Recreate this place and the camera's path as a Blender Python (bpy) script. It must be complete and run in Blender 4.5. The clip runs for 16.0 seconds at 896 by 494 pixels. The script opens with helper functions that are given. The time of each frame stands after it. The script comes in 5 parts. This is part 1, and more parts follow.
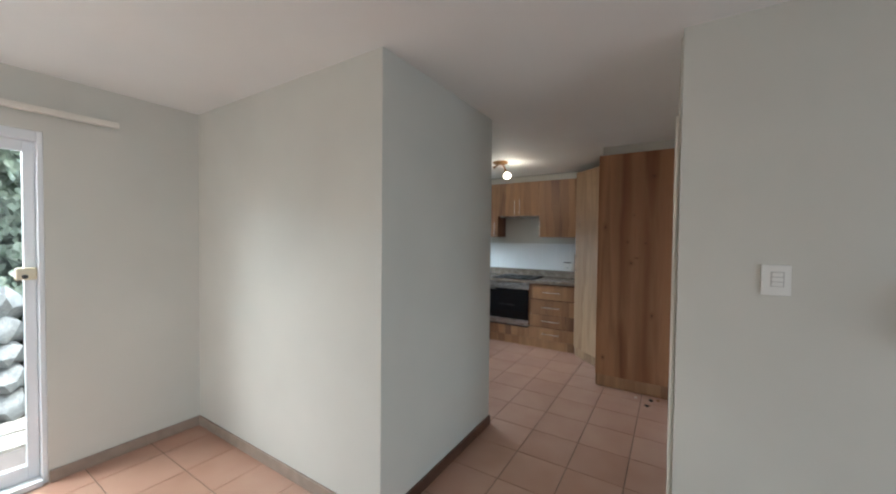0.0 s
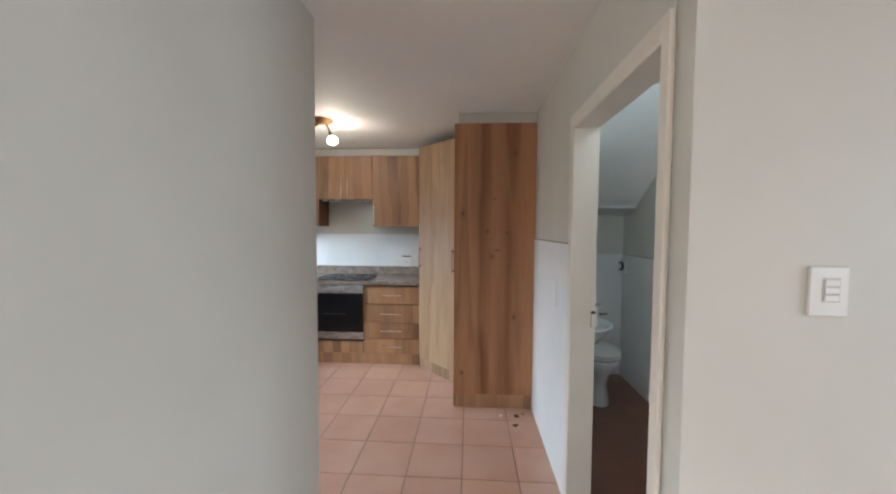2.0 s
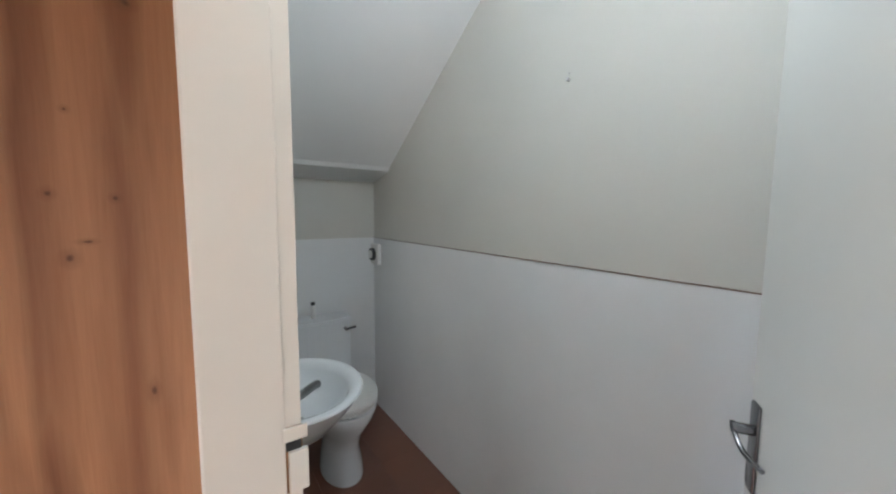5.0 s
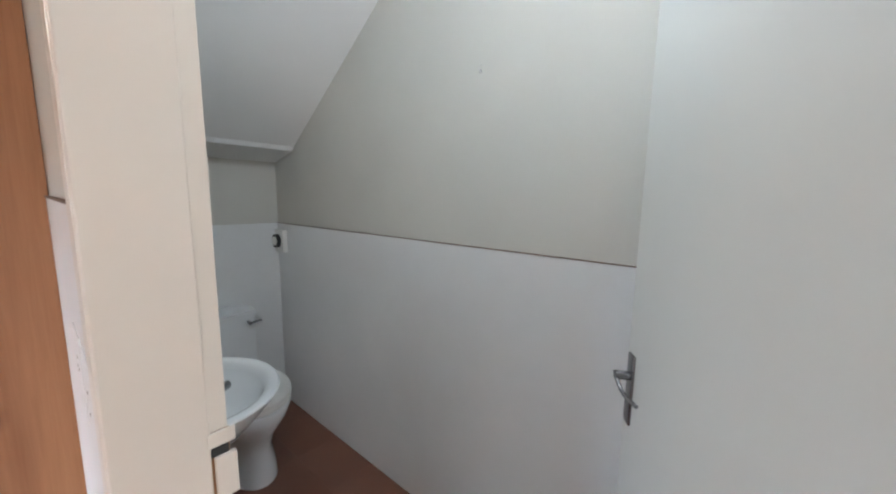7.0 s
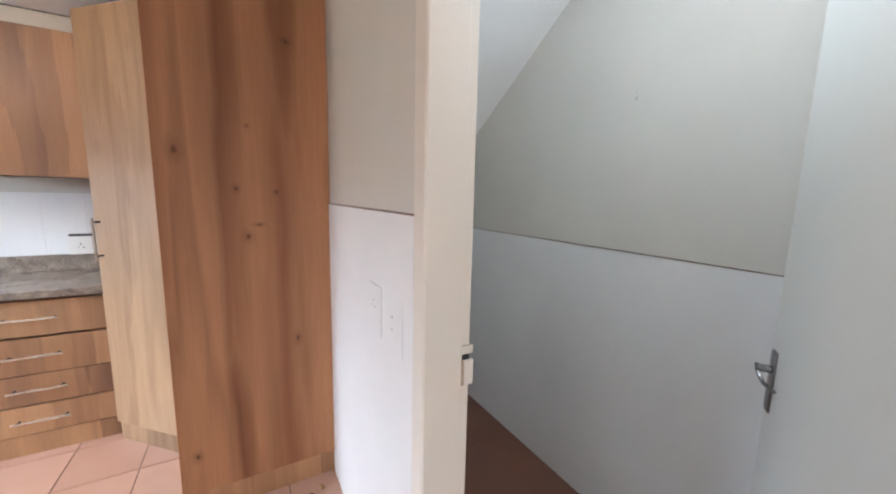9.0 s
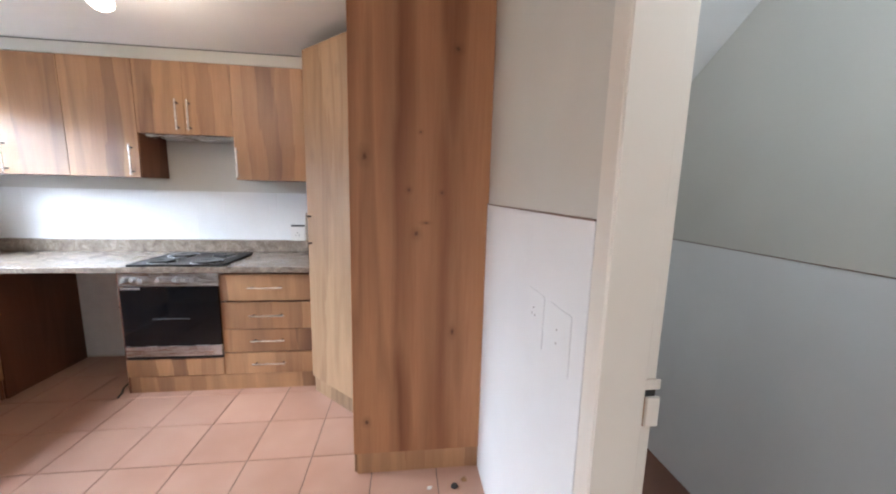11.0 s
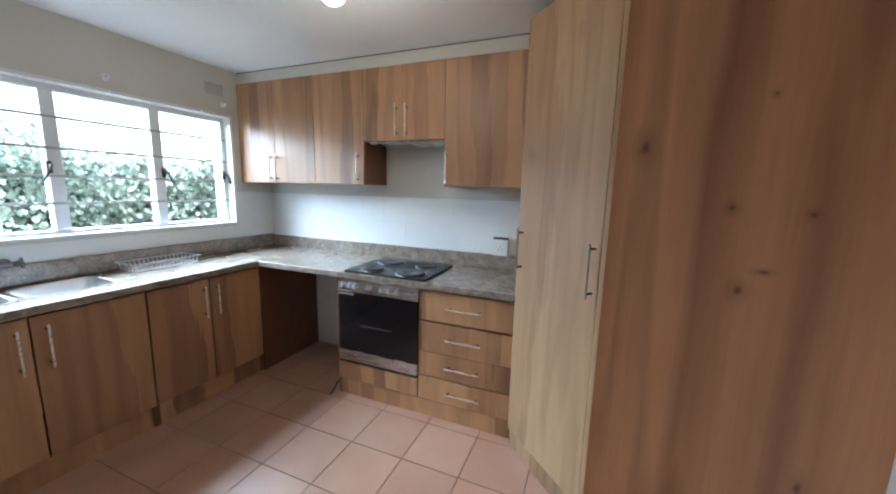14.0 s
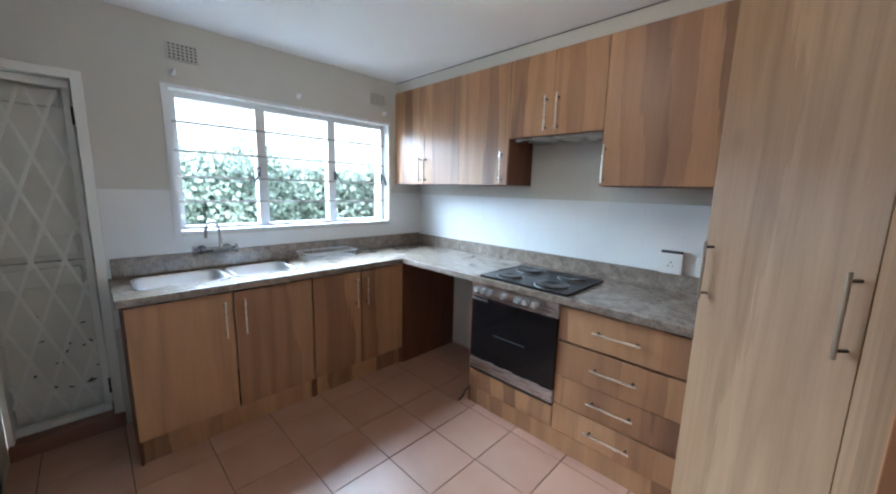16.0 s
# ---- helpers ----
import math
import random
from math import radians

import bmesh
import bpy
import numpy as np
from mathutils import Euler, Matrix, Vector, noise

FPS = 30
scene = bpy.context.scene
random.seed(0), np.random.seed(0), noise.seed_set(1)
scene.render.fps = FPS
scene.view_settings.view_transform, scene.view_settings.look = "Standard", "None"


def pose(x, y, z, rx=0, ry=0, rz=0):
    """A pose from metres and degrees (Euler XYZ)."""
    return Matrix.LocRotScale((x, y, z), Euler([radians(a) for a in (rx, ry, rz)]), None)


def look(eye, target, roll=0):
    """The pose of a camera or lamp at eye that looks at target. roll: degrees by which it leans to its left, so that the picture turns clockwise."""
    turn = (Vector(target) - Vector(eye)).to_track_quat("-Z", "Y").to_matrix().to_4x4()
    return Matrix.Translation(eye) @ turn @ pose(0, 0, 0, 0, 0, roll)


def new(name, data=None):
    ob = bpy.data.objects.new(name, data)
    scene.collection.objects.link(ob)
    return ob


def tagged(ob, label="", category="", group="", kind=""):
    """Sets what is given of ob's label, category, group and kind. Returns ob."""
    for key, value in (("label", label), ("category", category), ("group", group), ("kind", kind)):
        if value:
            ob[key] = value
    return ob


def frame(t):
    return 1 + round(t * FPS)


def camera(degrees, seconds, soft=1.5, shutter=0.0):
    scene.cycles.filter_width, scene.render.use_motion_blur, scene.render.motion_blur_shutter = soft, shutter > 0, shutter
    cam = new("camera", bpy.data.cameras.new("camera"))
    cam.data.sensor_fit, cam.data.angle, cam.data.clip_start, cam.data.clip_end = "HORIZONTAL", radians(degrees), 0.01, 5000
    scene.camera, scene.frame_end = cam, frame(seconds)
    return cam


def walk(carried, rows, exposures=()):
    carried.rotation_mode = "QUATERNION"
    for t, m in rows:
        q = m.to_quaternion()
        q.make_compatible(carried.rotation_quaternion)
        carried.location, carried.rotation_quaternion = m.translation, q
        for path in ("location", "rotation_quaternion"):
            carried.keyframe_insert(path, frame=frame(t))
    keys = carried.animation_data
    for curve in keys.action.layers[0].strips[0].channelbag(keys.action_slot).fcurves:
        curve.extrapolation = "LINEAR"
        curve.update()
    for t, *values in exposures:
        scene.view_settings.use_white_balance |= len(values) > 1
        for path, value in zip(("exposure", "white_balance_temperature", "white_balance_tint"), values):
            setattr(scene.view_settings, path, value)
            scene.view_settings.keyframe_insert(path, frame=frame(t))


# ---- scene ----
cam = camera(103.1, 16.0, soft=2.1)
PATH = [
    (0, (0.572, -0.686, 1.456), (-0.492, 1.007, 1.407), 0.6),
    (0.5, (0.4, -0.564, 1.462), (-0.368, 1.282, 1.404), 0.5),
    (1, (0.294, -0.294, 1.466), (-0.222, 1.637, 1.388), 0.1),
    (1.5, (0.187, -0.006, 1.457), (-0.161, 1.962, 1.371), 0.2),
    (2, (0.066, 0.269, 1.448), (-0.051, 2.263, 1.352), 0.3),
    (2.5, (0.083, 0.599, 1.436), (0.242, 2.589, 1.319), 0.2),
    (3, (0.141, 0.894, 1.423), (0.533, 2.852, 1.299), 0.3),
    (3.5, (0.196, 1.143, 1.414), (0.812, 3.04, 1.269), 0.3),
    (4, (0.319, 1.315, 1.407), (1.141, 3.13, 1.236), 0.1),
    (4.5, (0.47, 1.462, 1.392), (1.446, 3.2, 1.23), 0.5),
    (5, (0.591, 1.53, 1.386), (1.728, 3.165, 1.2), 0.5),
    (5.2, (0.622, 1.547, 1.383), (1.821, 3.136, 1.186), 0.4),
    (7.3, (0.505, 1.534, 1.401), (2.021, 2.809, 1.123), 0.9),
    (7.5, (0.463, 1.514, 1.409), (1.969, 2.8, 1.128), 0.9),
    (8, (0.346, 1.448, 1.42), (1.781, 2.813, 1.144), 1.1),
    (8.5, (0.268, 1.401, 1.426), (1.499, 2.952, 1.144), 1.1),
    (9, (0.237, 1.385, 1.425), (1.224, 3.101, 1.144), 1.3),
    (9.5, (0.221, 1.379, 1.432), (0.99, 3.202, 1.138), 1.3),
    (11.8, (0.138, 1.617, 1.423), (0.179, 3.594, 1.121), 1.5),
    (12, (0.11, 1.672, 1.42), (0.104, 3.649, 1.117), 1.5),
    (12.5, (0.028, 1.805, 1.447), (-0.124, 3.775, 1.137), 1.5),
    (13, (-0.039, 1.892, 1.451), (-0.284, 3.852, 1.139), 1.5),
    (13.5, (-0.078, 1.998, 1.461), (-0.556, 3.914, 1.143), 1.4),
    (14, (-0.095, 2.064, 1.464), (-0.832, 3.895, 1.145), 1.4),
    (14.5, (-0.099, 2.104, 1.463), (-1.044, 3.837, 1.142), 1.4),
    (15, (-0.105, 2.142, 1.451), (-1.227, 3.767, 1.137), 1.5),
    (15.5, (-0.112, 2.191, 1.455), (-1.375, 3.709, 1.136), 1.4),
    (16, (-0.199, 2.243, 1.445), (-1.585, 3.649, 1.126), 1.4),
]
EXPOSURES = [(0.0, -0.35, 6150, 4), (0.5, -0.25, 6150, 4), (1.0, -0.05, 6200, 5), (1.5, 0.2, 6300, 7), (2.0, 0.4, 6300, 8), (2.5, 0.58, 6300, 9), (3.0, 0.7, 6300, 9), (4.0, 0.95, 6400, 12),
             (5.2, 1.12, 6500, 14), (9.7, 1.05, 6500, 16), (12.0, 0.85, 6300, 13), (13.0, 0.7, 6100, 9), (14.0, 0.45, 5850, 5), (15.0, 0.42, 5650, 4), (16.0, 0.42, 5650, 5)]
walk(cam, [(t, look(eye, target, roll)) for t, eye, target, roll in PATH], EXPOSURES)

# ---- world, sun, window and fill light, exposure ----
world = bpy.data.worlds.new("sky")
scene.world = world
world.use_nodes = True
wn = world.node_tree
sky = wn.nodes.new("ShaderNodeTexSky")
sky.sky_type, sky.sun_disc = "NISHITA", False
sky.sun_elevation, sky.sun_rotation = radians(68), radians(32)
sky.dust_density = 2.0
haze = wn.nodes.new("ShaderNodeHueSaturation")
haze.inputs["Saturation"].default_value, haze.inputs["Value"].default_value = 0.35, 4.4
wn.links.new(sky.outputs[0], haze.inputs["Color"])
wn.links.new(haze.outputs[0], wn.nodes["Background"].inputs[0])
wn.nodes["Background"].inputs[1].default_value = 0.15


def lamp(name, kind, m, energy, color, **settings):
    data = bpy.data.lights.new(name, kind)
    data.energy, data.color = energy, color
    for key, value in settings.items():
        if key == "size_x":
            data.shape, data.size = "RECTANGLE", value
        elif key == "size_y":
            data.size_y = value
        elif key == "angle":
            data.angle = value
        elif key == "radius":
            data.shadow_soft_size = value
        elif key == "spread":
            data.spread = value
    ob = new(name, data)
    ob.matrix_world = m
    return ob


SUN_DIR = (math.sin(radians(32)) * math.cos(radians(68)), math.cos(radians(32)) * math.cos(radians(68)), math.sin(radians(68)))
lamp("sun", "SUN", look(SUN_DIR, (0, 0, 0)), 4.5, (1.0, 0.96, 0.9), angle=radians(0.6))
COOL = (0.88, 0.95, 1.0)
COLD = (0.70, 0.85, 1.0)
lamp("kitchen_window_light", "AREA", look((-4.6, 3.3, 2.9), (-2.2, 3.25, 1.0)), 1250, COLD, size_x=4.6, size_y=1.7)
lamp("kitchen_window_low_light", "AREA", look((-5.5, 2.6, 2.45), (-2.6, 4.0, 1.9)), 120, COLD, size_x=4.6, size_y=1.4)
lamp("garden_door_light", "AREA", look((-3.5, -1.1, 2.6), (-1.6, -0.9, 0.8)), 380, COOL, size_x=1.9, size_y=1.2)
lamp("east_window_light", "AREA", look((3.96, -0.55, 1.25), (0, -0.3, 1.2)), 28, (0.76, 0.89, 1.0), size_x=2.3, size_y=1.7, spread=radians(125))
# unseen lamp added to brighten the wall left of the passage
lamp("south_fill_light", "AREA", look((-1.75, -2.37, 1.3), (-1.8, 0.6, 1.2)), 17, (1.0, 0.98, 0.94), size_x=1.1, size_y=1.6)
lamp("toilet_light", "POINT", pose(1.02, 1.95, 2.215), 4.9, (0.62, 0.84, 1.0), radius=0.09)
lamp("spot_light", "POINT", pose(-1.115, 3.325, 2.195), 5.2, (1.0, 0.86, 0.70), radius=0.03)


# ---- materials ----
def material(name, rough=0.5, metal=0.0, color=(0.8, 0.8, 0.8)):
    m = bpy.data.materials.new(name)
    m.use_nodes = True
    b = m.node_tree.nodes["Principled BSDF"]
    b.inputs["Roughness"].default_value, b.inputs["Metallic"].default_value = rough, metal
    b.inputs["Base Color"].default_value = (*color, 1)
    return m, m.node_tree, b


def add(nt, kind, **inputs):
    n = nt.nodes.new(kind)
    for key, value in inputs.items():
        if isinstance(value, bpy.types.NodeSocket):
            nt.links.new(value, n.inputs[key])
        else:
            n.inputs[key].default_value = value
    return n


def mapped(nt, scale, jitter=False):
    """World position scaled, with a shift per object if wanted."""
    pos = nt.nodes.new("ShaderNodeNewGeometry").outputs["Position"]
    mp = nt.nodes.new("ShaderNodeMapping")
    mp.inputs["Scale"].default_value = scale
    nt.links.new(pos, mp.inputs["Vector"])
    if jitter:
        rnd = nt.nodes.new("ShaderNodeObjectInfo").outputs["Random"]
        sc = nt.nodes.new("ShaderNodeMath")
        sc.operation = "MULTIPLY"
        nt.links.new(rnd, sc.inputs[0])
        sc.inputs[1].default_value = 37.0
        cb = nt.nodes.new("ShaderNodeCombineXYZ")
        for i in (0, 1, 2):
            nt.links.new(sc.outputs[0], cb.inputs[i])
        nt.links.new(cb.outputs[0], mp.inputs["Location"])
    return mp.outputs[0]


def noise_tex(nt, vec, scale, detail=4.0, rough=0.55, distortion=0.0):
    n = nt.nodes.new("ShaderNodeTexNoise")
    nt.links.new(vec, n.inputs["Vector"])
    n.inputs["Scale"].default_value, n.inputs["Detail"].default_value = scale, detail
    n.inputs["Roughness"].default_value, n.inputs["Distortion"].default_value = rough, distortion
    return n.outputs["Fac"]


def ramp(nt, fac, stops):
    r = nt.nodes.new("ShaderNodeValToRGB")
    nt.links.new(fac, r.inputs[0])
    while len(r.color_ramp.elements) < len(stops):
        r.color_ramp.elements.new(0.5)
    for e, (p, c) in zip(r.color_ramp.elements, stops):
        e.position, e.color = p, (*c, 1) if len(c) == 3 else c
    return r.outputs[0]


def mix(nt, fac, a, b, blend="MIX"):
    n = nt.nodes.new("ShaderNodeMix")
    n.data_type, n.blend_type = "RGBA", blend
    for socket, v in ((n.inputs[0], fac), (n.inputs[6], a), (n.inputs[7], b)):
        if isinstance(v, bpy.types.NodeSocket):
            nt.links.new(v, socket)
        else:
            socket.default_value = (*v, 1) if isinstance(v, tuple) else v
    return n.outputs[2]


def bump(nt, b, height, strength, distance=0.002):
    n = nt.nodes.new("ShaderNodeBump")
    nt.links.new(height, n.inputs["Height"])
    n.inputs["Strength"].default_value, n.inputs["Distance"].default_value = strength, distance
    nt.links.new(n.outputs[0], b.inputs["Normal"])


def paint(name, color, rough=0.6, mottle=0.05, grain=60, strength=0.15):
    """Rolled paint: faint roller grain, soft broad mottling and a few scuffs."""
    m, nt, b = material(name, rough)
    v = mapped(nt, (1, 1, 1))
    broad = noise_tex(nt, v, 1.3, 3)
    dark = tuple(c * (1 - mottle * 1.6) for c in color)
    light = tuple(min(1, c * (1 + mottle)) for c in color)
    base = ramp(nt, broad, [(0.3, dark), (0.7, light)])
    scuff = ramp(nt, noise_tex(nt, v, 9, 6, 0.7), [(0.66, (0, 0, 0)), (0.82, (1, 1, 1))])
    base = mix(nt, mix(nt, 1.0, scuff, (0.25, 0.25, 0.25), "MULTIPLY"), base, tuple(c * 0.9 for c in color))
    nt.links.new(base, b.inputs["Base Color"])
    bump(nt, b, noise_tex(nt, v, grain, 4), strength, 0.001)
    return m


# knots of the tall end panel: x, z and half widths in metres
KNOTS = [(0.016, 1.582, 0.014, 0.024), (0.214, 1.437, 0.009, 0.010), (0.366, 1.427, 0.008, 0.008), (0.249, 1.236, 0.012, 0.014), (0.293, 1.287, 0.014, 0.005),
         (0.265, 1.694, 0.006, 0.006), (0.425, 2.05, 0.014, 0.012), (0.014, 0.288, 0.010, 0.014), (0.43, 0.752, 0.009, 0.02)]


def wood_laminate(name, light, mid, dark, jitter=True, knots=(), gloss=0.5):
    """Knotty board-effect laminate: upright boards of uneven tone, grain and knots."""
    m, nt, b = material(name, 0.36)
    v = mapped(nt, (1, 1, 0.10), jitter)
    bands = noise_tex(nt, v, 5.0, 2.0, 0.45, 0.1)
    base = ramp(nt, bands, [(0.32, dark), (0.43, mid), (0.52, light), (0.58, dark), (0.66, light)])
    # board by board tone: a wavering upright line cuts each board from the next
    along = nt.nodes.new("ShaderNodeVectorMath")
    along.operation = "DOT_PRODUCT"
    nt.links.new(mapped(nt, (1, 1, 1), jitter), along.inputs[0])
    along.inputs[1].default_value = (9.5, 5.5, 0.0)
    waver = nt.nodes.new("ShaderNodeMath")
    waver.operation = "MULTIPLY_ADD"
    nt.links.new(noise_tex(nt, mapped(nt, (0.8, 0.8, 0.36), jitter), 3.0, 2), waver.inputs[0])
    waver.inputs[1].default_value = 1.7
    nt.links.new(along.outputs["Value"], waver.inputs[2])
    cell = nt.nodes.new("ShaderNodeMath")
    cell.operation = "FLOOR"
    fray = nt.nodes.new("ShaderNodeMath")
    fray.operation = "MULTIPLY_ADD"
    nt.links.new(noise_tex(nt, mapped(nt, (30, 30, 1.2), jitter), 2.0, 5, 0.7), fray.inputs[0])
    fray.inputs[1].default_value = 0.55
    nt.links.new(waver.outputs[0], fray.inputs[2])
    nt.links.new(fray.outputs[0], cell.inputs[0])
    wn1 = nt.nodes.new("ShaderNodeTexWhiteNoise")
    wn1.noise_dimensions = "1D"
    nt.links.new(cell.outputs[0], wn1.inputs["W"])
    if knots:
        # the end panel: broad dark and pale boards across its width
        across = nt.nodes.new("ShaderNodeSeparateXYZ")
        nt.links.new(mapped(nt, (1 / 0.64, 1, 1)), across.inputs[0])
        shift = nt.nodes.new("ShaderNodeMath")
        shift.operation = "MULTIPLY_ADD"
        nt.links.new(noise_tex(nt, mapped(nt, (1.5, 1.5, 0.4)), 2.6, 2, 0.5), shift.inputs[0])
        shift.inputs[1].default_value = 0.20
        nt.links.new(across.outputs[0], shift.inputs[2])
        fringe = nt.nodes.new("ShaderNodeMath")
        fringe.operation = "MULTIPLY_ADD"
        nt.links.new(noise_tex(nt, mapped(nt, (30, 30, 1.2)), 2.0, 5, 0.7), fringe.inputs[0])
        fringe.inputs[1].default_value = 0.035
        nt.links.new(shift.outputs[0], fringe.inputs[2])
        tone = ramp(nt, fringe.outputs[0], [(0.02, mid), (0.12, light), (0.34, light), (0.385, dark), (0.48, mid), (0.52, light), (0.66, mid), (0.71, dark), (0.84, mid), (1.0, light)])
        base = mix(nt, 0.58, base, tone)
    else:
        base = mix(nt, 0.68, base, ramp(nt, wn1.outputs["Value"], [(0.0, dark), (0.32, mid), (0.65, light), (1.0, light)]))
    g = mapped(nt, (38, 38, 1.6), jitter)
    grain = noise_tex(nt, g, 2.4, 6, 0.65, 0.6)
    base = mix(nt, 0.55, base, ramp(nt, grain, [(0.3, (0.80, 0.75, 0.70)), (0.62, (1, 1, 1))]), "MULTIPLY")
    if knots:
        wob = noise_tex(nt, mapped(nt, (1, 1, 1)), 45, 2)
        for x, z, rx, rz in knots:
            mp = nt.nodes.new("ShaderNodeMapping")
            mp.inputs["Location"].default_value = (-x / rx, 0, -z / rz)
            mp.inputs["Scale"].default_value = (1 / rx, 0, 1 / rz)
            nt.links.new(nt.nodes.new("ShaderNodeNewGeometry").outputs["Position"], mp.inputs["Vector"])
            ln = nt.nodes.new("ShaderNodeVectorMath")
            ln.operation = "LENGTH"
            nt.links.new(mp.outputs[0], ln.inputs[0])
            ad = nt.nodes.new("ShaderNodeMath")
            nt.links.new(ln.outputs["Value"], ad.inputs[0])
            nt.links.new(wob, ad.inputs[1])
            sc = nt.nodes.new("ShaderNodeMath")
            sc.operation = "MULTIPLY"
            nt.links.new(ad.outputs[0], sc.inputs[0])
            sc.inputs[1].default_value = 0.25
            base = mix(nt, ramp(nt, sc.outputs[0], [(0.22, (0.5, 0.5, 0.5)), (0.85, (0, 0, 0))]), base, tuple(c * 0.8 for c in dark))
            base = mix(nt, ramp(nt, sc.outputs[0], [(0.2, (0.85, 0.85, 0.85)), (0.36, (0, 0, 0))]), base, tuple(c * 0.5 for c in dark))
    else:
        k = mapped(nt, (3.0, 3.0, 1.9), jitter)
        kv = nt.nodes.new("ShaderNodeTexVoronoi")
        kv.inputs["Scale"].default_value = 1.0
        nt.links.new(k, kv.inputs["Vector"])
        knot = ramp(nt, kv.outputs["Distance"], [(0.02, (0.8, 0.8, 0.8)), (0.05, (0, 0, 0))])
        halo = ramp(nt, kv.outputs["Distance"], [(0.03, (0.4, 0.4, 0.4)), (0.13, (0, 0, 0))])
        base = mix(nt, halo, base, tuple(c * 0.75 for c in dark))
        base = mix(nt, knot, base, tuple(c * 0.35 for c in dark))
    b.inputs["Specular IOR Level"].default_value = gloss
    nt.links.new(base, b.inputs["Base Color"])
    nt.links.new(ramp(nt, grain, [(0.3, (0.58, 0.58, 0.58)), (0.7, (0.48, 0.48, 0.48))]), b.inputs["Roughness"])
    bump(nt, b, grain, 0.12, 0.0006)
    return m


def floor_tile_material(name, low, high):
    m, nt, b = material(name, 0.3)
    v = mapped(nt, (1, 1, 1), True)
    n1 = noise_tex(nt, v, 3.0, 2)
    base = ramp(nt, n1, [(0.3, low), (0.7, high)])
    rnd = nt.nodes.new("ShaderNodeObjectInfo").outputs["Random"]
    base = mix(nt, 0.8, base, ramp(nt, rnd, [(0.0, (0.90, 0.89, 0.89)), (1.0, (1.0, 1.0, 1.0))]), "MULTIPLY")
    nt.links.new(base, b.inputs["Base Color"])
    nt.links.new(ramp(nt, noise_tex(nt, v, 5, 2), [(0.3, (0.33, 0.33, 0.33)), (0.7, (0.38, 0.38, 0.38))]), b.inputs["Roughness"])
    b.inputs["IOR"].default_value = 1.8
    bump(nt, b, noise_tex(nt, v, 6, 2), 0.015, 0.002)
    return m


def stone_laminate(name, a, bcol, c, rough=0.22):
    m, nt, b = material(name, rough)
    v = mapped(nt, (1, 1, 1))
    n1 = noise_tex(nt, v, 14, 8, 0.7, 0.8)
    n2 = noise_tex(nt, v, 90, 4, 0.7)
    base = ramp(nt, n1, [(0.3, a), (0.5, bcol), (0.68, c)])
    base = mix(nt, 0.7, base, ramp(nt, n2, [(0.35, (0.55, 0.5, 0.46)), (0.6, (1, 1, 1))]), "MULTIPLY")
    nt.links.new(base, b.inputs["Base Color"])
    b.inputs["Specular IOR Level"].default_value = 0.75
    bump(nt, b, n2, 0.06, 0.0005)
    return m


def metal(name, color, rough, scale=(4, 4, 120)):
    m, nt, b = material(name, rough, 1.0, color)
    v = mapped(nt, scale)
    n = noise_tex(nt, v, 3, 4)
    nt.links.new(ramp(nt, n, [(0.3, (rough * 0.85,) * 3), (0.7, (rough * 1.2,) * 3)]), b.inputs["Roughness"])
    return m


def plain(name, color, rough, grain=30, amount=0.06, metallic=0.0):
    m, nt, b = material(name, rough, metallic)
    v = mapped(nt, (1, 1, 1))
    n = noise_tex(nt, v, grain, 4)
    nt.links.new(ramp(nt, n, [(0.3, tuple(c * (1 - amount) for c in color)), (0.7, color)]), b.inputs["Base Color"])
    bump(nt, b, n, 0.05, 0.0005)
    return m


def glazed_wall_tile(name, color):
    """White glazed wall tiling: faint broad variation and slight unevenness."""
    m, nt, b = material(name, 0.38)
    v = mapped(nt, (1, 1, 1))
    n = noise_tex(nt, v, 2.5, 3)
    nt.links.new(ramp(nt, n, [(0.3, tuple(c * 0.94 for c in color)), (0.7, color)]), b.inputs["Base Color"])
    bump(nt, b, noise_tex(nt, v, 18, 3), 0.05, 0.001)
    return m


def glowing(name, color, strength):
    m, nt, b = material(name, 0.4, 0, color)
    b.inputs["Emission Color"].default_value = (*color, 1)
    b.inputs["Emission Strength"].default_value = strength
    return m


def clear_glass(name):
    m = bpy.data.materials.new(name)
    m.use_nodes = True
    nt = m.node_tree
    out = nt.nodes["Material Output"]
    tr = nt.nodes.new("ShaderNodeBsdfTransparent")
    gl = nt.nodes.new("ShaderNodeBsdfGlossy")
    gl.inputs["Roughness"].default_value = 0.02
    fr = nt.nodes.new("ShaderNodeFresnel")
    fr.inputs[0].default_value = 1.2
    mx = nt.nodes.new("ShaderNodeMixShader")
    nt.links.new(fr.outputs[0], mx.inputs[0])
    nt.links.new(tr.outputs[0], mx.inputs[1])
    nt.links.new(gl.outputs[0], mx.inputs[2])
    nt.links.new(mx.outputs[0], out.inputs[0])
    return m


def leaf_material(name, a, bcol):
    m, nt, b = material(name, 0.42)
    isl = nt.nodes.new("ShaderNodeNewGeometry").outputs["Random Per Island"]
    nt.links.new(ramp(nt, isl, [(0.0, a), (1.0, bcol)]), b.inputs["Base Color"])
    return m


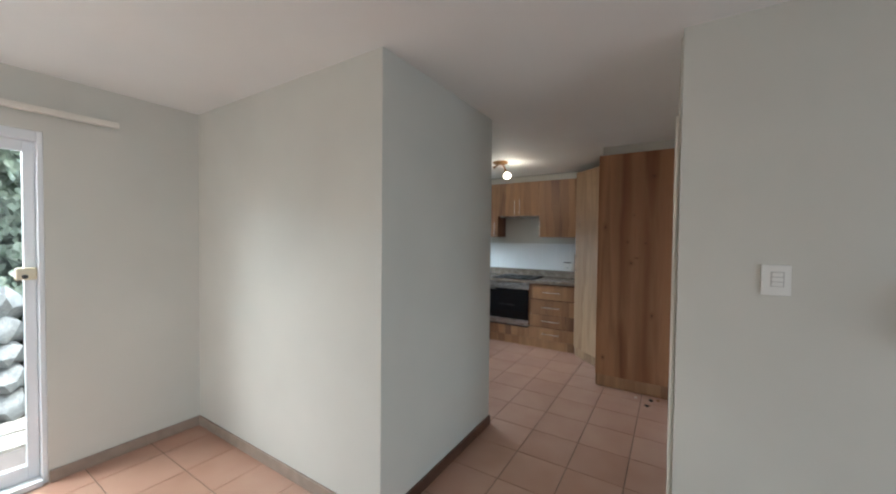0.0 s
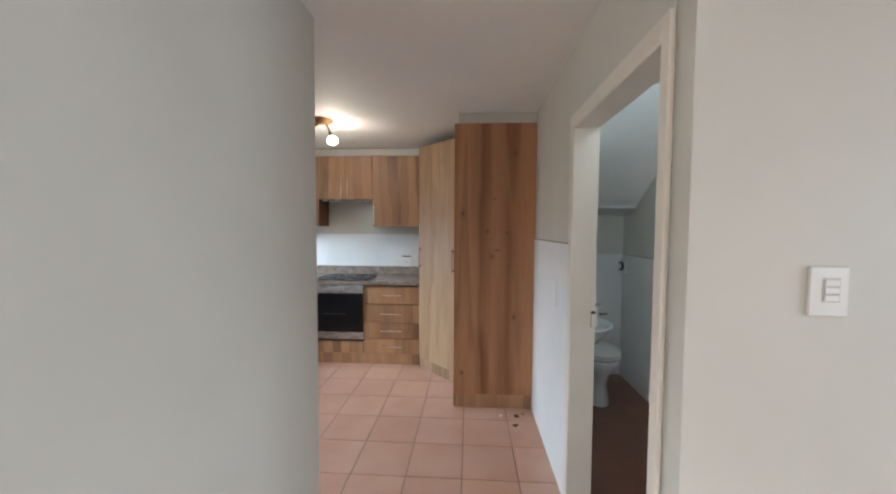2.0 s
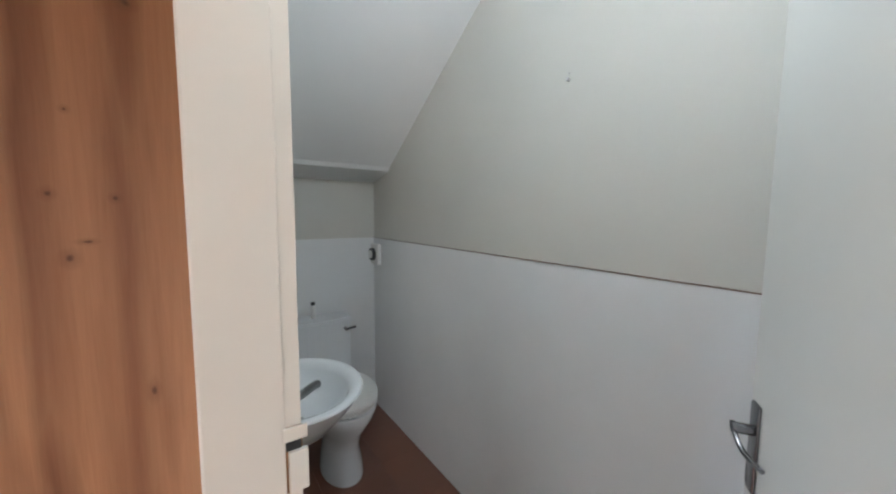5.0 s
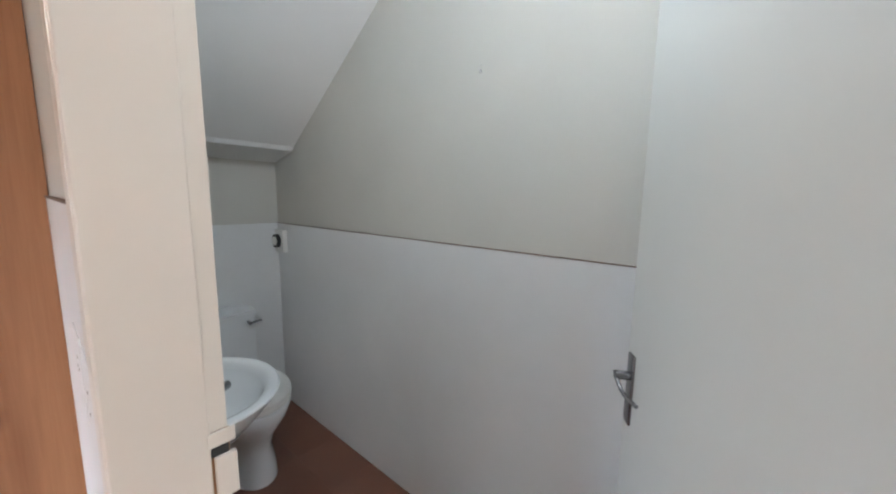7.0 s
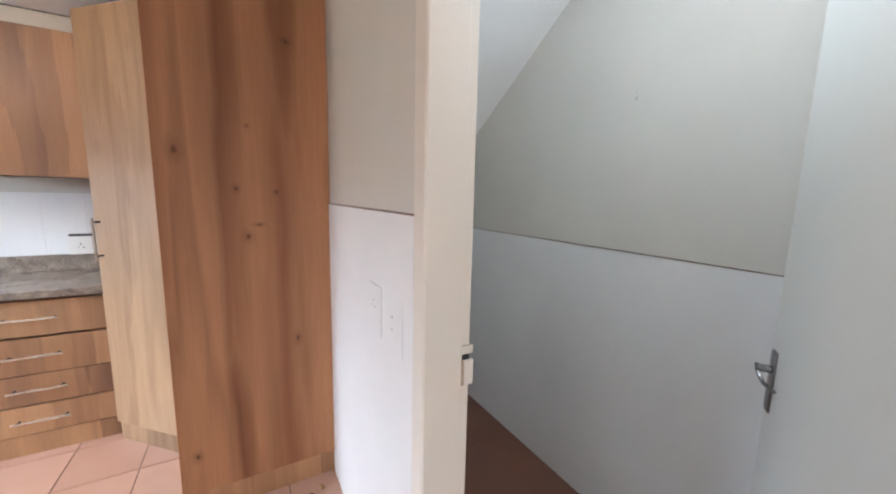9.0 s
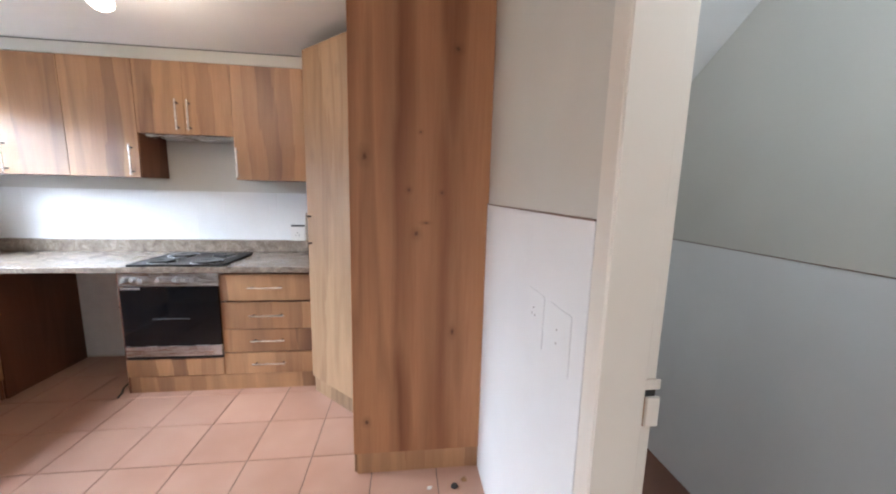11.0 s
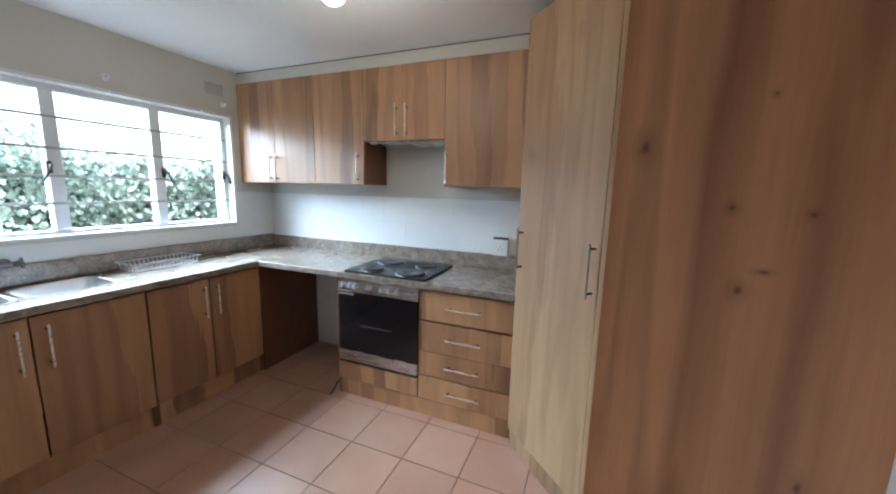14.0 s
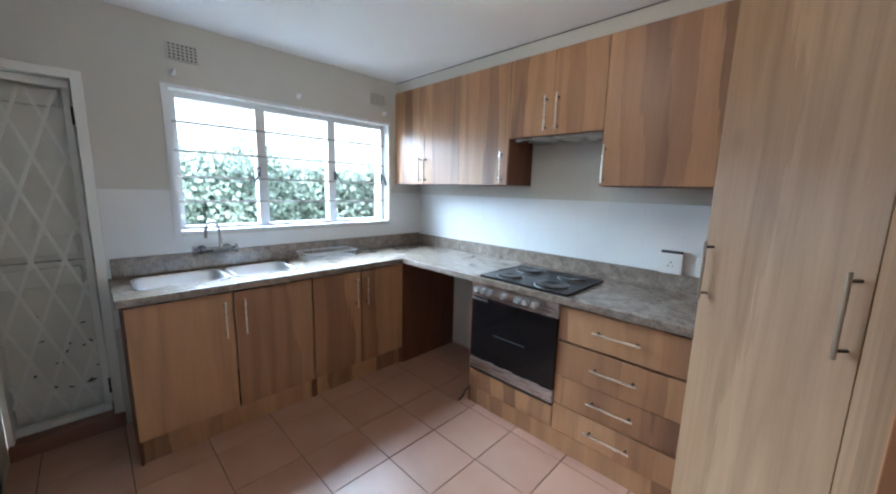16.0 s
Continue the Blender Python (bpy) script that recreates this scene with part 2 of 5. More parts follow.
WALL = paint("warm_grey_wall_paint", (0.578, 0.562, 0.512), 0.55, 0.035)
CEIL = paint("white_ceiling_paint", (0.78, 0.775, 0.76), 0.7, 0.02, 45)
FRAME = paint("cream_gloss_enamel", (0.70, 0.655, 0.585), 0.3, 0.04, 20, 0.1)
DOORPAINT = paint("grey_white_door_enamel", (0.60, 0.60, 0.565), 0.35, 0.03, 25, 0.08)
WHITEP = paint("white_window_enamel", (0.72, 0.73, 0.75), 0.35, 0.04, 25, 0.1)
GATEP = paint("aged_white_gate_enamel", (0.82, 0.82, 0.78), 0.4, 0.06, 30, 0.2)
OLDDOOR = paint("old_cream_door_paint", (0.76, 0.755, 0.70), 0.5, 0.10, 12, 0.2)
WOOD = wood_laminate("knotty_wood_laminate", (0.47, 0.252, 0.112), (0.335, 0.158, 0.064), (0.165, 0.066, 0.025), gloss=1.0)
PANEL = wood_laminate("knotty_end_panel_laminate", (0.47, 0.229, 0.110), (0.35, 0.150, 0.066), (0.20, 0.073, 0.029), False, KNOTS)
WOODP = wood_laminate("pale_wood_laminate", (0.40, 0.252, 0.142), (0.30, 0.176, 0.092), (0.175, 0.096, 0.046))
# brown laminate, its colour lowered for the shade on carcass sides
WOODSHADED = wood_laminate("shaded_brown_side_laminate", (0.18, 0.068, 0.032), (0.14, 0.052, 0.024), (0.10, 0.036, 0.017))
TILE = floor_tile_material("terracotta_glazed_tile", (0.41, 0.218, 0.148), (0.48, 0.280, 0.202))
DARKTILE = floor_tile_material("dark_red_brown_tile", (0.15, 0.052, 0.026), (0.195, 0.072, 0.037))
GROUT = plain("dark_grey_grout", (0.13, 0.10, 0.085), 0.9, 80, 0.3)
WTILE = glazed_wall_tile("white_glazed_wall_tile", (0.74, 0.745, 0.74))
# brown edging colour that also holds the thin shadow line above the tiles
TRIM = plain("brown_edging_and_shadow", (0.16, 0.09, 0.06), 0.5)
HOLE = plain("grey_brown_hole", (0.25, 0.21, 0.19), 0.8)
SKIRT = plain("dark_brown_skirting_varnish", (0.10, 0.046, 0.029), 0.35, 14, 0.3)
SKIRTG = plain("grey_brown_skirting_paint", (0.33, 0.25, 0.20), 0.45, 14, 0.2)
STONE = stone_laminate("brown_granite_laminate", (0.135, 0.105, 0.083), (0.26, 0.213, 0.172), (0.38, 0.325, 0.27), 0.24)
STEEL = metal("brushed_stainless_steel", (0.62, 0.62, 0.62), 0.27)
CHROME = metal("chrome", (0.60, 0.60, 0.62), 0.12, (1, 1, 1))
# satin nickel of the pantry handles, with shade and reflected wood in its colour
HANDLESHADED = metal("shaded_satin_nickel", (0.42, 0.35, 0.28), 0.42)
PEWTER = metal("worn_dark_chrome", (0.24, 0.24, 0.25), 0.26, (3, 3, 3))
# grey of bars seen against the sky: their backlit side as paint
BARBACKLIT = paint("backlit_grey_enamel", (0.42, 0.40, 0.38), 0.5, 0.1, 25, 0.1)
SINKSTEEL = metal("polished_sink_steel", (0.80, 0.82, 0.84), 0.33, (6, 6, 6))
HANDLE = metal("satin_nickel", (0.86, 0.81, 0.74), 0.27)
POST = plain("dark_bronze_post", (0.06, 0.045, 0.035), 0.4)
KNOB = plain("satin_grey_knob", (0.42, 0.42, 0.41), 0.35)
BRASS = metal("aged_brass", (0.30, 0.165, 0.075), 0.35, (6, 6, 6))
BLACKGLASS = plain("black_oven_glass", (0.006, 0.006, 0.007), 0.07, 5, 0.1)
BLACK = plain("black_enamel", (0.012, 0.012, 0.013), 0.3)
BLACK.node_tree.nodes["Principled BSDF"].inputs["Specular IOR Level"].default_value = 0.1
BLACKPL = plain("black_plastic", (0.02, 0.02, 0.02), 0.45)
CERAMIC = plain("white_vitreous_china", (0.74, 0.76, 0.77), 0.1, 4, 0.03)
WPLASTIC = plain("white_plastic", (0.74, 0.73, 0.70), 0.35, 9, 0.04)
PALECREAM = plain("pale_cream_plastic", (0.72, 0.64, 0.47), 0.35, 9, 0.05)
CREAMPL = plain("cream_plastic", (0.66, 0.57, 0.34), 0.35, 9, 0.05)
# white plastic darkened to grey for the shade round the switch rockers
SWITCHSHADE = plain("switch_shade_grey", (0.52, 0.51, 0.49), 0.5)
CLEARPL = plain("pale_grey_cord", (0.55, 0.54, 0.52), 0.3)
DARKWALL = plain("dusty_plaster", (0.72, 0.71, 0.69), 0.8, 10, 0.12)
RUSTWOOD = plain("bare_wood", (0.33, 0.17, 0.07), 0.6, 20, 0.3)
GLASS = clear_glass("window_glass")
GLOBE = glowing("lit_opal_glass", (0.92, 0.97, 1.0), 6.0)
BULB = glowing("lit_frosted_glass", (1.0, 0.86, 0.66), 14.0)
LEAF = leaf_material("ivy_leaf", (0.055, 0.080, 0.052), (0.20, 0.235, 0.18))
# dark green for the shade between leaves, on the added sheets behind them
LEAFSHADE = plain("hedge_shade", (0.06, 0.09, 0.055), 0.9, 8, 0.4)
PAVING = stone_laminate("pale_stone_paving", (0.30, 0.27, 0.24), (0.42, 0.39, 0.35), (0.52, 0.49, 0.45), 0.8)
ROCK = stone_laminate("grey_garden_rock", (0.12, 0.125, 0.125), (0.20, 0.205, 0.205), (0.30, 0.30, 0.295), 0.85)
# dark grey for painted shade in vents and ceiling line, and for paint chips
SHADECHIP = plain("shade_and_chip_grey", (0.10, 0.10, 0.10), 0.9)
SOIL = plain("pale_sandy_soil", (0.30, 0.26, 0.21), 0.95, 12, 0.4)
PLASTER = plain("pale_boundary_plaster", (0.62, 0.58, 0.52), 0.85, 6, 0.12)


# ---- building helpers ----
def box(bm, x0, x1, y0, y1, z0, z1, bevel=0.0, m=None):
    made = bmesh.ops.create_cube(bm, size=1.0)["verts"]
    s = Matrix.Translation(((x0 + x1) / 2, (y0 + y1) / 2, (z0 + z1) / 2)) @ Matrix.Diagonal((x1 - x0, y1 - y0, z1 - z0, 1))
    bmesh.ops.transform(bm, matrix=s, verts=made)
    if bevel:
        edges = list({e for v in made for e in v.link_edges})
        made = list({v for f in bmesh.ops.bevel(bm, geom=edges, offset=bevel, segments=2, affect="EDGES", profile=0.5)["faces"] for v in f.verts} | {v for v in made if v.is_valid})
    if m is not None:
        bmesh.ops.transform(bm, matrix=m, verts=made)
    return bm


def prism(bm, points, z0, z1):
    low = [bm.verts.new((x, y, z0)) for x, y in points]
    high = [bm.verts.new((x, y, z1)) for x, y in points]
    bm.faces.new(list(reversed(low)))
    bm.faces.new(high)
    n = len(points)
    for i in range(n):
        bm.faces.new((low[i], low[(i + 1) % n], high[(i + 1) % n], high[i]))
    bmesh.ops.recalc_face_normals(bm, faces=bm.faces)
    return bm


def rod(bm, a, b, r, r2=None, seg=12):
    a, b = Vector(a), Vector(b)
    d = b - a
    m = Matrix.Translation((a + b) / 2) @ d.to_track_quat("Z", "Y").to_matrix().to_4x4()
    bmesh.ops.create_cone(bm, cap_ends=True, segments=seg, radius1=r, radius2=r if r2 is None else r2, depth=d.length, matrix=m)
    return bm


def tube(bm, path, r, seg=8):
    """A round bar along a line of points."""
    rings = []
    path = [Vector(p) for p in path]
    for i, p in enumerate(path):
        d = (path[min(i + 1, len(path) - 1)] - path[max(i - 1, 0)]).normalized()
        q = d.to_track_quat("Z", "Y")
        rings.append([bm.verts.new(p + q @ Vector((r * math.cos(2 * math.pi * k / seg), r * math.sin(2 * math.pi * k / seg), 0))) for k in range(seg)])
    for a, b in zip(rings, rings[1:]):
        for k in range(seg):
            bm.faces.new((a[k], a[(k + 1) % seg], b[(k + 1) % seg], b[k]))
    bm.faces.new(list(reversed(rings[0])))
    bm.faces.new(rings[-1])
    return bm


def lathe(bm, profile, centre, seg=28, sx=1.0, sy=1.0):
    """Rings of (radius, height) round an upright axis; sx, sy make them oval."""
    rings = []
    for r, z in profile:
        rings.append([bm.verts.new((centre[0] + sx * r * math.cos(2 * math.pi * k / seg), centre[1] + sy * r * math.sin(2 * math.pi * k / seg), centre[2] + z)) for k in range(seg)])
    for a, b in zip(rings, rings[1:]):
        for k in range(seg):
            bm.faces.new((a[k], a[(k + 1) % seg], b[(k + 1) % seg], b[k]))
    bm.faces.new(list(reversed(rings[0])))
    bm.faces.new(rings[-1])
    bmesh.ops.recalc_face_normals(bm, faces=bm.faces)
    return bm


def finish(name, bm, mat, smooth=False):
    me = bpy.data.meshes.new(name)
    bm.to_mesh(me)
    bm.free()
    me.materials.append(mat)
    if smooth:
        for p in me.polygons:
            p.use_smooth = True
        me.set_sharp_from_angle(angle=radians(40))
    return me


def base_of(ob):
    spot = Vector((0, 0, 0))
    while ob is not None:
        spot = spot + ob.location
        ob = ob.parent
    return spot


def thing(name, at, label, category, group="", kind=""):
    ob = new(name)
    ob.location = at
    ob.empty_display_size = 0.1
    return tagged(ob, label, category, group, kind)


def part(name, bm, mat, parent, label="", smooth=False):
    """Links a bmesh, given in world places, as one mesh under a thing or a part."""
    bmesh.ops.translate(bm, verts=bm.verts, vec=-base_of(parent))
    ob = new(name, finish(name, bm, mat, smooth))
    ob.parent = parent
    return tagged(ob, label)


def whole(name, bm, mat, label, category, group="", kind="", at=(0, 0, 0), smooth=False):
    """One mesh that is a thing of its own."""
    bmesh.ops.translate(bm, verts=bm.verts, vec=-Vector(at))
    ob = new(name, finish(name, bm, mat, smooth))
    ob.location = at
    return tagged(ob, label, category, group, kind)


def structure(name, bm, mat, label, category="wall"):
    return whole(name, bm, mat, label, category, kind="structure")


B = bmesh.new
H = 2.372                      # ceiling
XW, YN = -2.93, 4.60           # kitchen west and north wall faces
XR = 0.59                      # passage right wall face
XE = 1.60                      # toilet east wall face

# ---- structure ----
bm = B()
box(bm, -3.15, 4.12, -2.52, 4.82, -0.12, -0.004)
floor = structure("floor", bm, GROUT, "dark grout bed under square terracotta floor tiles", "floor")
bm = B()
box(bm, -2.72, 4.12, -2.52, 1.70, H, H + 0.18)
box(bm, -3.15, 4.12, 1.70, 4.82, H, H + 0.18)
structure("ceiling", bm, CEIL, "smooth white painted ceiling", "ceiling")
bm = B()
prism(bm, [(-2.49, 0.605), (-0.62, 0.605), (-0.62, 1.835), (-2.93, 1.835), (-2.93, 1.70), (-0.76, 1.70), (-0.76, 0.74), (-2.49, 0.74)], 0, H)
structure("wall_passage_west", bm, WALL, "warm grey painted wall round a pier beside the passage")
bm = B()
box(bm, -2.72, -2.49, -0.187, 1.835, 0, H)
box(bm, -2.72, -2.49, -2.52, -2.05, 0, H)
box(bm, -2.72, -2.49, -2.05, -0.187, 2.04, H)
structure("wall_living_west", bm, WALL, "warm grey painted living room wall with a garden door opening")
# unseen wall, set close; its opening is added to suit the fill lamp
bm = B()
box(bm, -2.49, -2.34, -2.52, -2.4, 0, H)
box(bm, -1.16, 4.0, -2.52, -2.4, 0, H)
box(bm, -2.34, -1.16, -2.52, -2.4, 2.1, H)
box(bm, -2.34, -1.16, -2.52, -2.4, 0, 0.5)
structure("wall_living_south", bm, WALL, "plain warm grey painted unseen wall with an assumed window opening")
bm = B()
box(bm, 4.0, 4.12, -2.52, -1.55, 0, H)
box(bm, 4.0, 4.12, 0.75, 1.25, 0, H)
box(bm, 4.0, 4.12, -1.55, 0.75, 2.1, H)
box(bm, 4.0, 4.12, -1.55, 0.75, 0, 0.4)
structure("wall_living_east", bm, WALL, "plain warm grey painted unseen wall with an assumed window opening")
bm = B()
box(bm, XR + 0.008, 4.0, 1.165, 1.25, 0, H)
structure("wall_living_north", bm, WALL, "warm grey painted wall with a light switch and intercom")
bm = B()
box(bm, XR, 0.70, 2.12, 4.6, 0, H)
box(bm, XR, 0.70, 1.25, 2.12, 1.985, H)
structure("wall_passage_east", bm, WALL, "warm grey painted passage wall above white tiling, with a door opening")
bm = B()
box(bm, XE, XE + 0.12, 1.25, 4.6, 0, H)
structure("wall_toilet_east", bm, WALL, "grey painted toilet wall above white tiling")
bm = B()
box(bm, 0.70, XE, 3.90, 4.02, 0, H)
structure("wall_toilet_north", bm, WALL, "grey painted wall behind the toilet")
bm = B()
box(bm, -3.15, 1.72, 4.6, 4.82, 0, H)
structure("wall_kitchen_north", bm, WALL, "warm grey painted kitchen wall above white tiling")
WY0, WY1, WZ0, WZ1 = 2.64, 4.21, 1.135, 2.0      # kitchen window
DY1, DZ = 2.285, 2.0                   # back door
bm = B()
box(bm, -3.15, XW, DY1, WY0, 0, H)
box(bm, -3.15, XW, WY1, 4.6, 0, H)
box(bm, -3.15, XW, WY0, WY1, 0, WZ0)
box(bm, -3.15, XW, WY0, WY1, WZ1, H)
box(bm, -3.15, XW, 1.835, DY1, DZ, H)
structure("wall_kitchen_west", bm, WALL, "warm grey painted kitchen wall with a wide window and back door")

# sloped underside of the stairs over the toilet
bm = B()
pts = [(2.623, H), (3.642, 1.678), (3.66, 1.655), (3.90, 1.60), (3.90, H)]
a = [bm.verts.new((0.70, y, z)) for y, z in pts]
b2 = [bm.verts.new((XE, y, z)) for y, z in pts]
bm.faces.new(a)
bm.faces.new(list(reversed(b2)))
for i in range(len(pts)):
    j = (i + 1) % len(pts)
    bm.faces.new((a[i], b2[i], b2[j], a[j]))
bmesh.ops.recalc_face_normals(bm, faces=bm.faces)
structure("ceiling_slope", bm, CEIL, "white sloping underside of a staircase", "ceiling")

# bulkhead above the cupboards
bm = B()
prism(bm, [(XW, 4.305), (-0.02, 4.305), (-0.02, 3.128), (XR, 3.128), (XR, 4.6), (XW, 4.6)], 2.287, H)
structure("bulkhead", bm, WALL, "pale painted bulkhead filling the gap above the cupboards", "bulkhead")

# shadow line under the ceiling, added as a dark strip on the bulkhead
bm = B()
box(bm, XW, -0.44, 4.301, 4.305, H - 0.007, H - 0.001)
structure("ceiling_shadow_line", bm, SHADECHIP, "thin dark strip as the shadow line between bulkhead and ceiling", "trim")

# white tiling
bm = B()
box(bm, XR - 0.007, XR, 2.15, 3.118, 0, 1.378)
structure("dado_passage", bm, WTILE, "white glazed tiled lower half of the passage wall", "wall tiling")
bm = B()
box(bm, XR - 0.010, XR, 2.15, 3.118, 1.378, 1.382)
structure("trim_passage", bm, TRIM, "thin brown edging and its shadow line on top of the tiling", "trim")
bm = B()
box(bm, XE - 0.007, XE, 1.25, 3.893, 0, 1.215)
box(bm, 0.70, XE, 3.893, 3.90, 0, 1.215)
structure("dado_toilet", bm, WTILE, "white glazed tiled lower half of the toilet walls", "wall tiling")
# shadow line along the tile edge, laid on as a dark strip
bm = B()
box(bm, XE - 0.009, XE, 1.25, 3.893, 1.215, 1.2175)
structure("trim_toilet", bm, TRIM, "thin dark strip as the shadow line on top of the toilet tiling", "trim")

# skirtings
bm = B()
box(bm, -2.49, -2.474, -0.187, 0.605, 0, 0.07, 0.003)
structure("baseboard_1", bm, SKIRTG, "grey-brown painted skirting board", "skirting")
bm = B()
box(bm, -2.474, -0.62, 0.589, 0.605, 0, 0.07, 0.003)
structure("baseboard_2", bm, SKIRTG, "grey-brown painted skirting board", "skirting")
bm = B()
box(bm, -0.62, -0.604, 0.589, 1.835, 0, 0.07, 0.003)
structure("baseboard_3", bm, SKIRT, "dark brown varnished skirting board", "skirting")


# ---- toilet door, frame ----
def toilet_door():
    frame_ob = thing("door_frame", (0.65, 2.1, 0), "cream painted pressed-steel door frame", "door frame", kind="structure")
    for name, y0, y1, ys in (("jamb", 2.08, 2.137, 2.075), ("jamb", 1.238, 1.28, 1.285)):
        bm = B()
        box(bm, XR - 0.014, XR + 0.0, y0, y1, 0, 2.02, 0.004)
        inner0, inner1 = (2.08, 2.12) if y0 > 2 else (1.25, 1.28)
        box(bm, XR + 0.0, 0.703, inner0, inner1, 0, 1.985)
        s0, s1 = sorted((ys, y0 if y0 > 2 else y1))
        box(bm, XR - 0.012, 0.680, s0, s1, 0, 1.955, 0.002)
        part(name, bm, FRAME, frame_ob)
    bm = B()
    box(bm, XR - 0.014, XR, 1.28, 2.08, 1.955, 2.02, 0.004)
    box(bm, XR, 0.703, 1.28, 2.08, 1.955, 1.985)
    box(bm, XR - 0.012, 0.680, 1.285, 2.075, 1.950, 1.955)
    part("head", bm, FRAME, frame_ob)
    # strike plate with its open slot, and bare wood shows round it
    bm = B()
    box(bm, 0.672, 0.704, 2.0785, 2.0795, 0.962, 1.066)
    part("strike_recess", bm, RUSTWOOD, frame_ob, "chipped bare edge round the latch plate")
    bm = B()
    box(bm, 0.676, 0.711, 2.074, 2.0785, 1.045, 1.066, 0.001)
    box(bm, 0.683, 0.711, 2.070, 2.0785, 0.965, 1.030, 0.002)
    part("strike_plate", bm, FRAME, frame_ob, "painted metal latch plate")
    bm = B()
    box(bm, 0.680, 0.702, 2.0755, 2.0788, 1.030, 1.046)
    part("latch_slot", bm, BLACKPL, frame_ob, "dark open latch slot")

    # the leaf swung into the toilet
    hinge = Vector((0.715, 1.285, 0))
    turn = Matrix.Translation(hinge) @ Matrix.Rotation(radians(32.5), 4, "Z")
    door = thing("door_1", hinge, "plain grey-white painted door standing open into the toilet", "door", kind="structure")
    bm = B()
    box(bm, 0, 0.812, -0.038, 0.0, 0.008, 1.95, 0.002, turn)
    leaf = part("door_leaf", bm, DOORPAINT, door)
    plate = B()
    box(plate, 0.764, 0.797, 0.0, 0.0065, 0.902, 1.062, 0.0032, turn)
    part("backplate", plate, PEWTER, door, "worn dark chrome backplate", True)
    lev = B()
    zc = 1.012
    rod(lev, turn @ Vector((0.781, 0.004, zc)), turn @ Vector((0.781, 0.036, zc)), 0.0095)
    arc = []
    for i in range(17):
        u = i / 16
        drop = 0.034 * math.sin(math.pi * 0.5 * min(1.0, u * 1.5))
        arc.append(turn @ Vector((0.786 - 0.086 * u ** 1.25, 0.034 - 0.016 * u ** 1.6, zc + 0.009 - drop)))
    tube(lev, arc, 0.0044)
    part("lever_handle", lev, PEWTER, door, "curved chrome lever", True)
    return door


toilet_door()


# ---- garden sliding door in the living room ----
def garden_door():
    d = thing("door_2", (-2.6, -1.1, 0), "white aluminium framed glass garden door", "door", kind="structure")
    bm = B()
    box(bm, -2.60, -2.497, -0.211, -0.187, 0, 2.04, 0.004)
    box(bm, -2.60, -2.497, -2.05, -1.99, 0, 2.04, 0.004)
    box(bm, -2.60, -2.497, -1.99, -0.211, 1.985, 2.04, 0.004)
    box(bm, -2.60, -2.47, -1.99, -0.211, 0, 0.035, 0.004)
    part("door_frame", bm, WHITEP, d)
    bm = B()
    for y0, y1 in ((-0.259, -0.213), (-1.12, -1.05)):
        box(bm, -2.585, -2.545, y0, y1, 0.036, 1.984, 0.003)
    box(bm, -2.585, -2.545, -1.05, -0.259, 1.925, 1.984, 0.003)
    box(bm, -2.585, -2.545, -1.05, -0.259, 0.036, 0.12, 0.003)
    part("sliding_sash", bm, WHITEP, d)
    bm = B()
    box(bm, -2.568, -2.562, -1.05, -0.259, 0.12, 1.925)
    g = part("pane", bm, GLASS, d)
    g.visible_shadow = False
    bm = B()
    box(bm, -2.568, -2.562, -1.985, -1.12, 0.036, 1.984)
    g = part("pane", bm, GLASS, d)
    g.visible_shadow = False
    bm = B()
    box(bm, -2.545, -2.507, -0.295, -0.214, 1.195, 1.265, 0.008)
    lock = part("lock_box", bm, PALECREAM, d, "pale cream lock casing")
    bm = B()
    rod(bm, (-2.507, -0.262, 1.215), (-2.49, -0.262, 1.215), 0.012)
    part("lock_cylinder", bm, BLACKPL, lock, "dark lock cylinder")


garden_door()
bm = B()
box(bm, -2.462, -2.44, -2.3, 0.136, 2.135, 2.172, 0.006)
for y in (0.05, -0.7, -1.5, -2.2):
    box(bm, -2.49, -2.46, y - 0.012, y + 0.012, 2.14, 2.167, 0.002)
whole("curtain_rail", bm, FRAME, "white curtain rail above the garden door", "curtain rail", at=(-2.45, -1.0, 2.15))


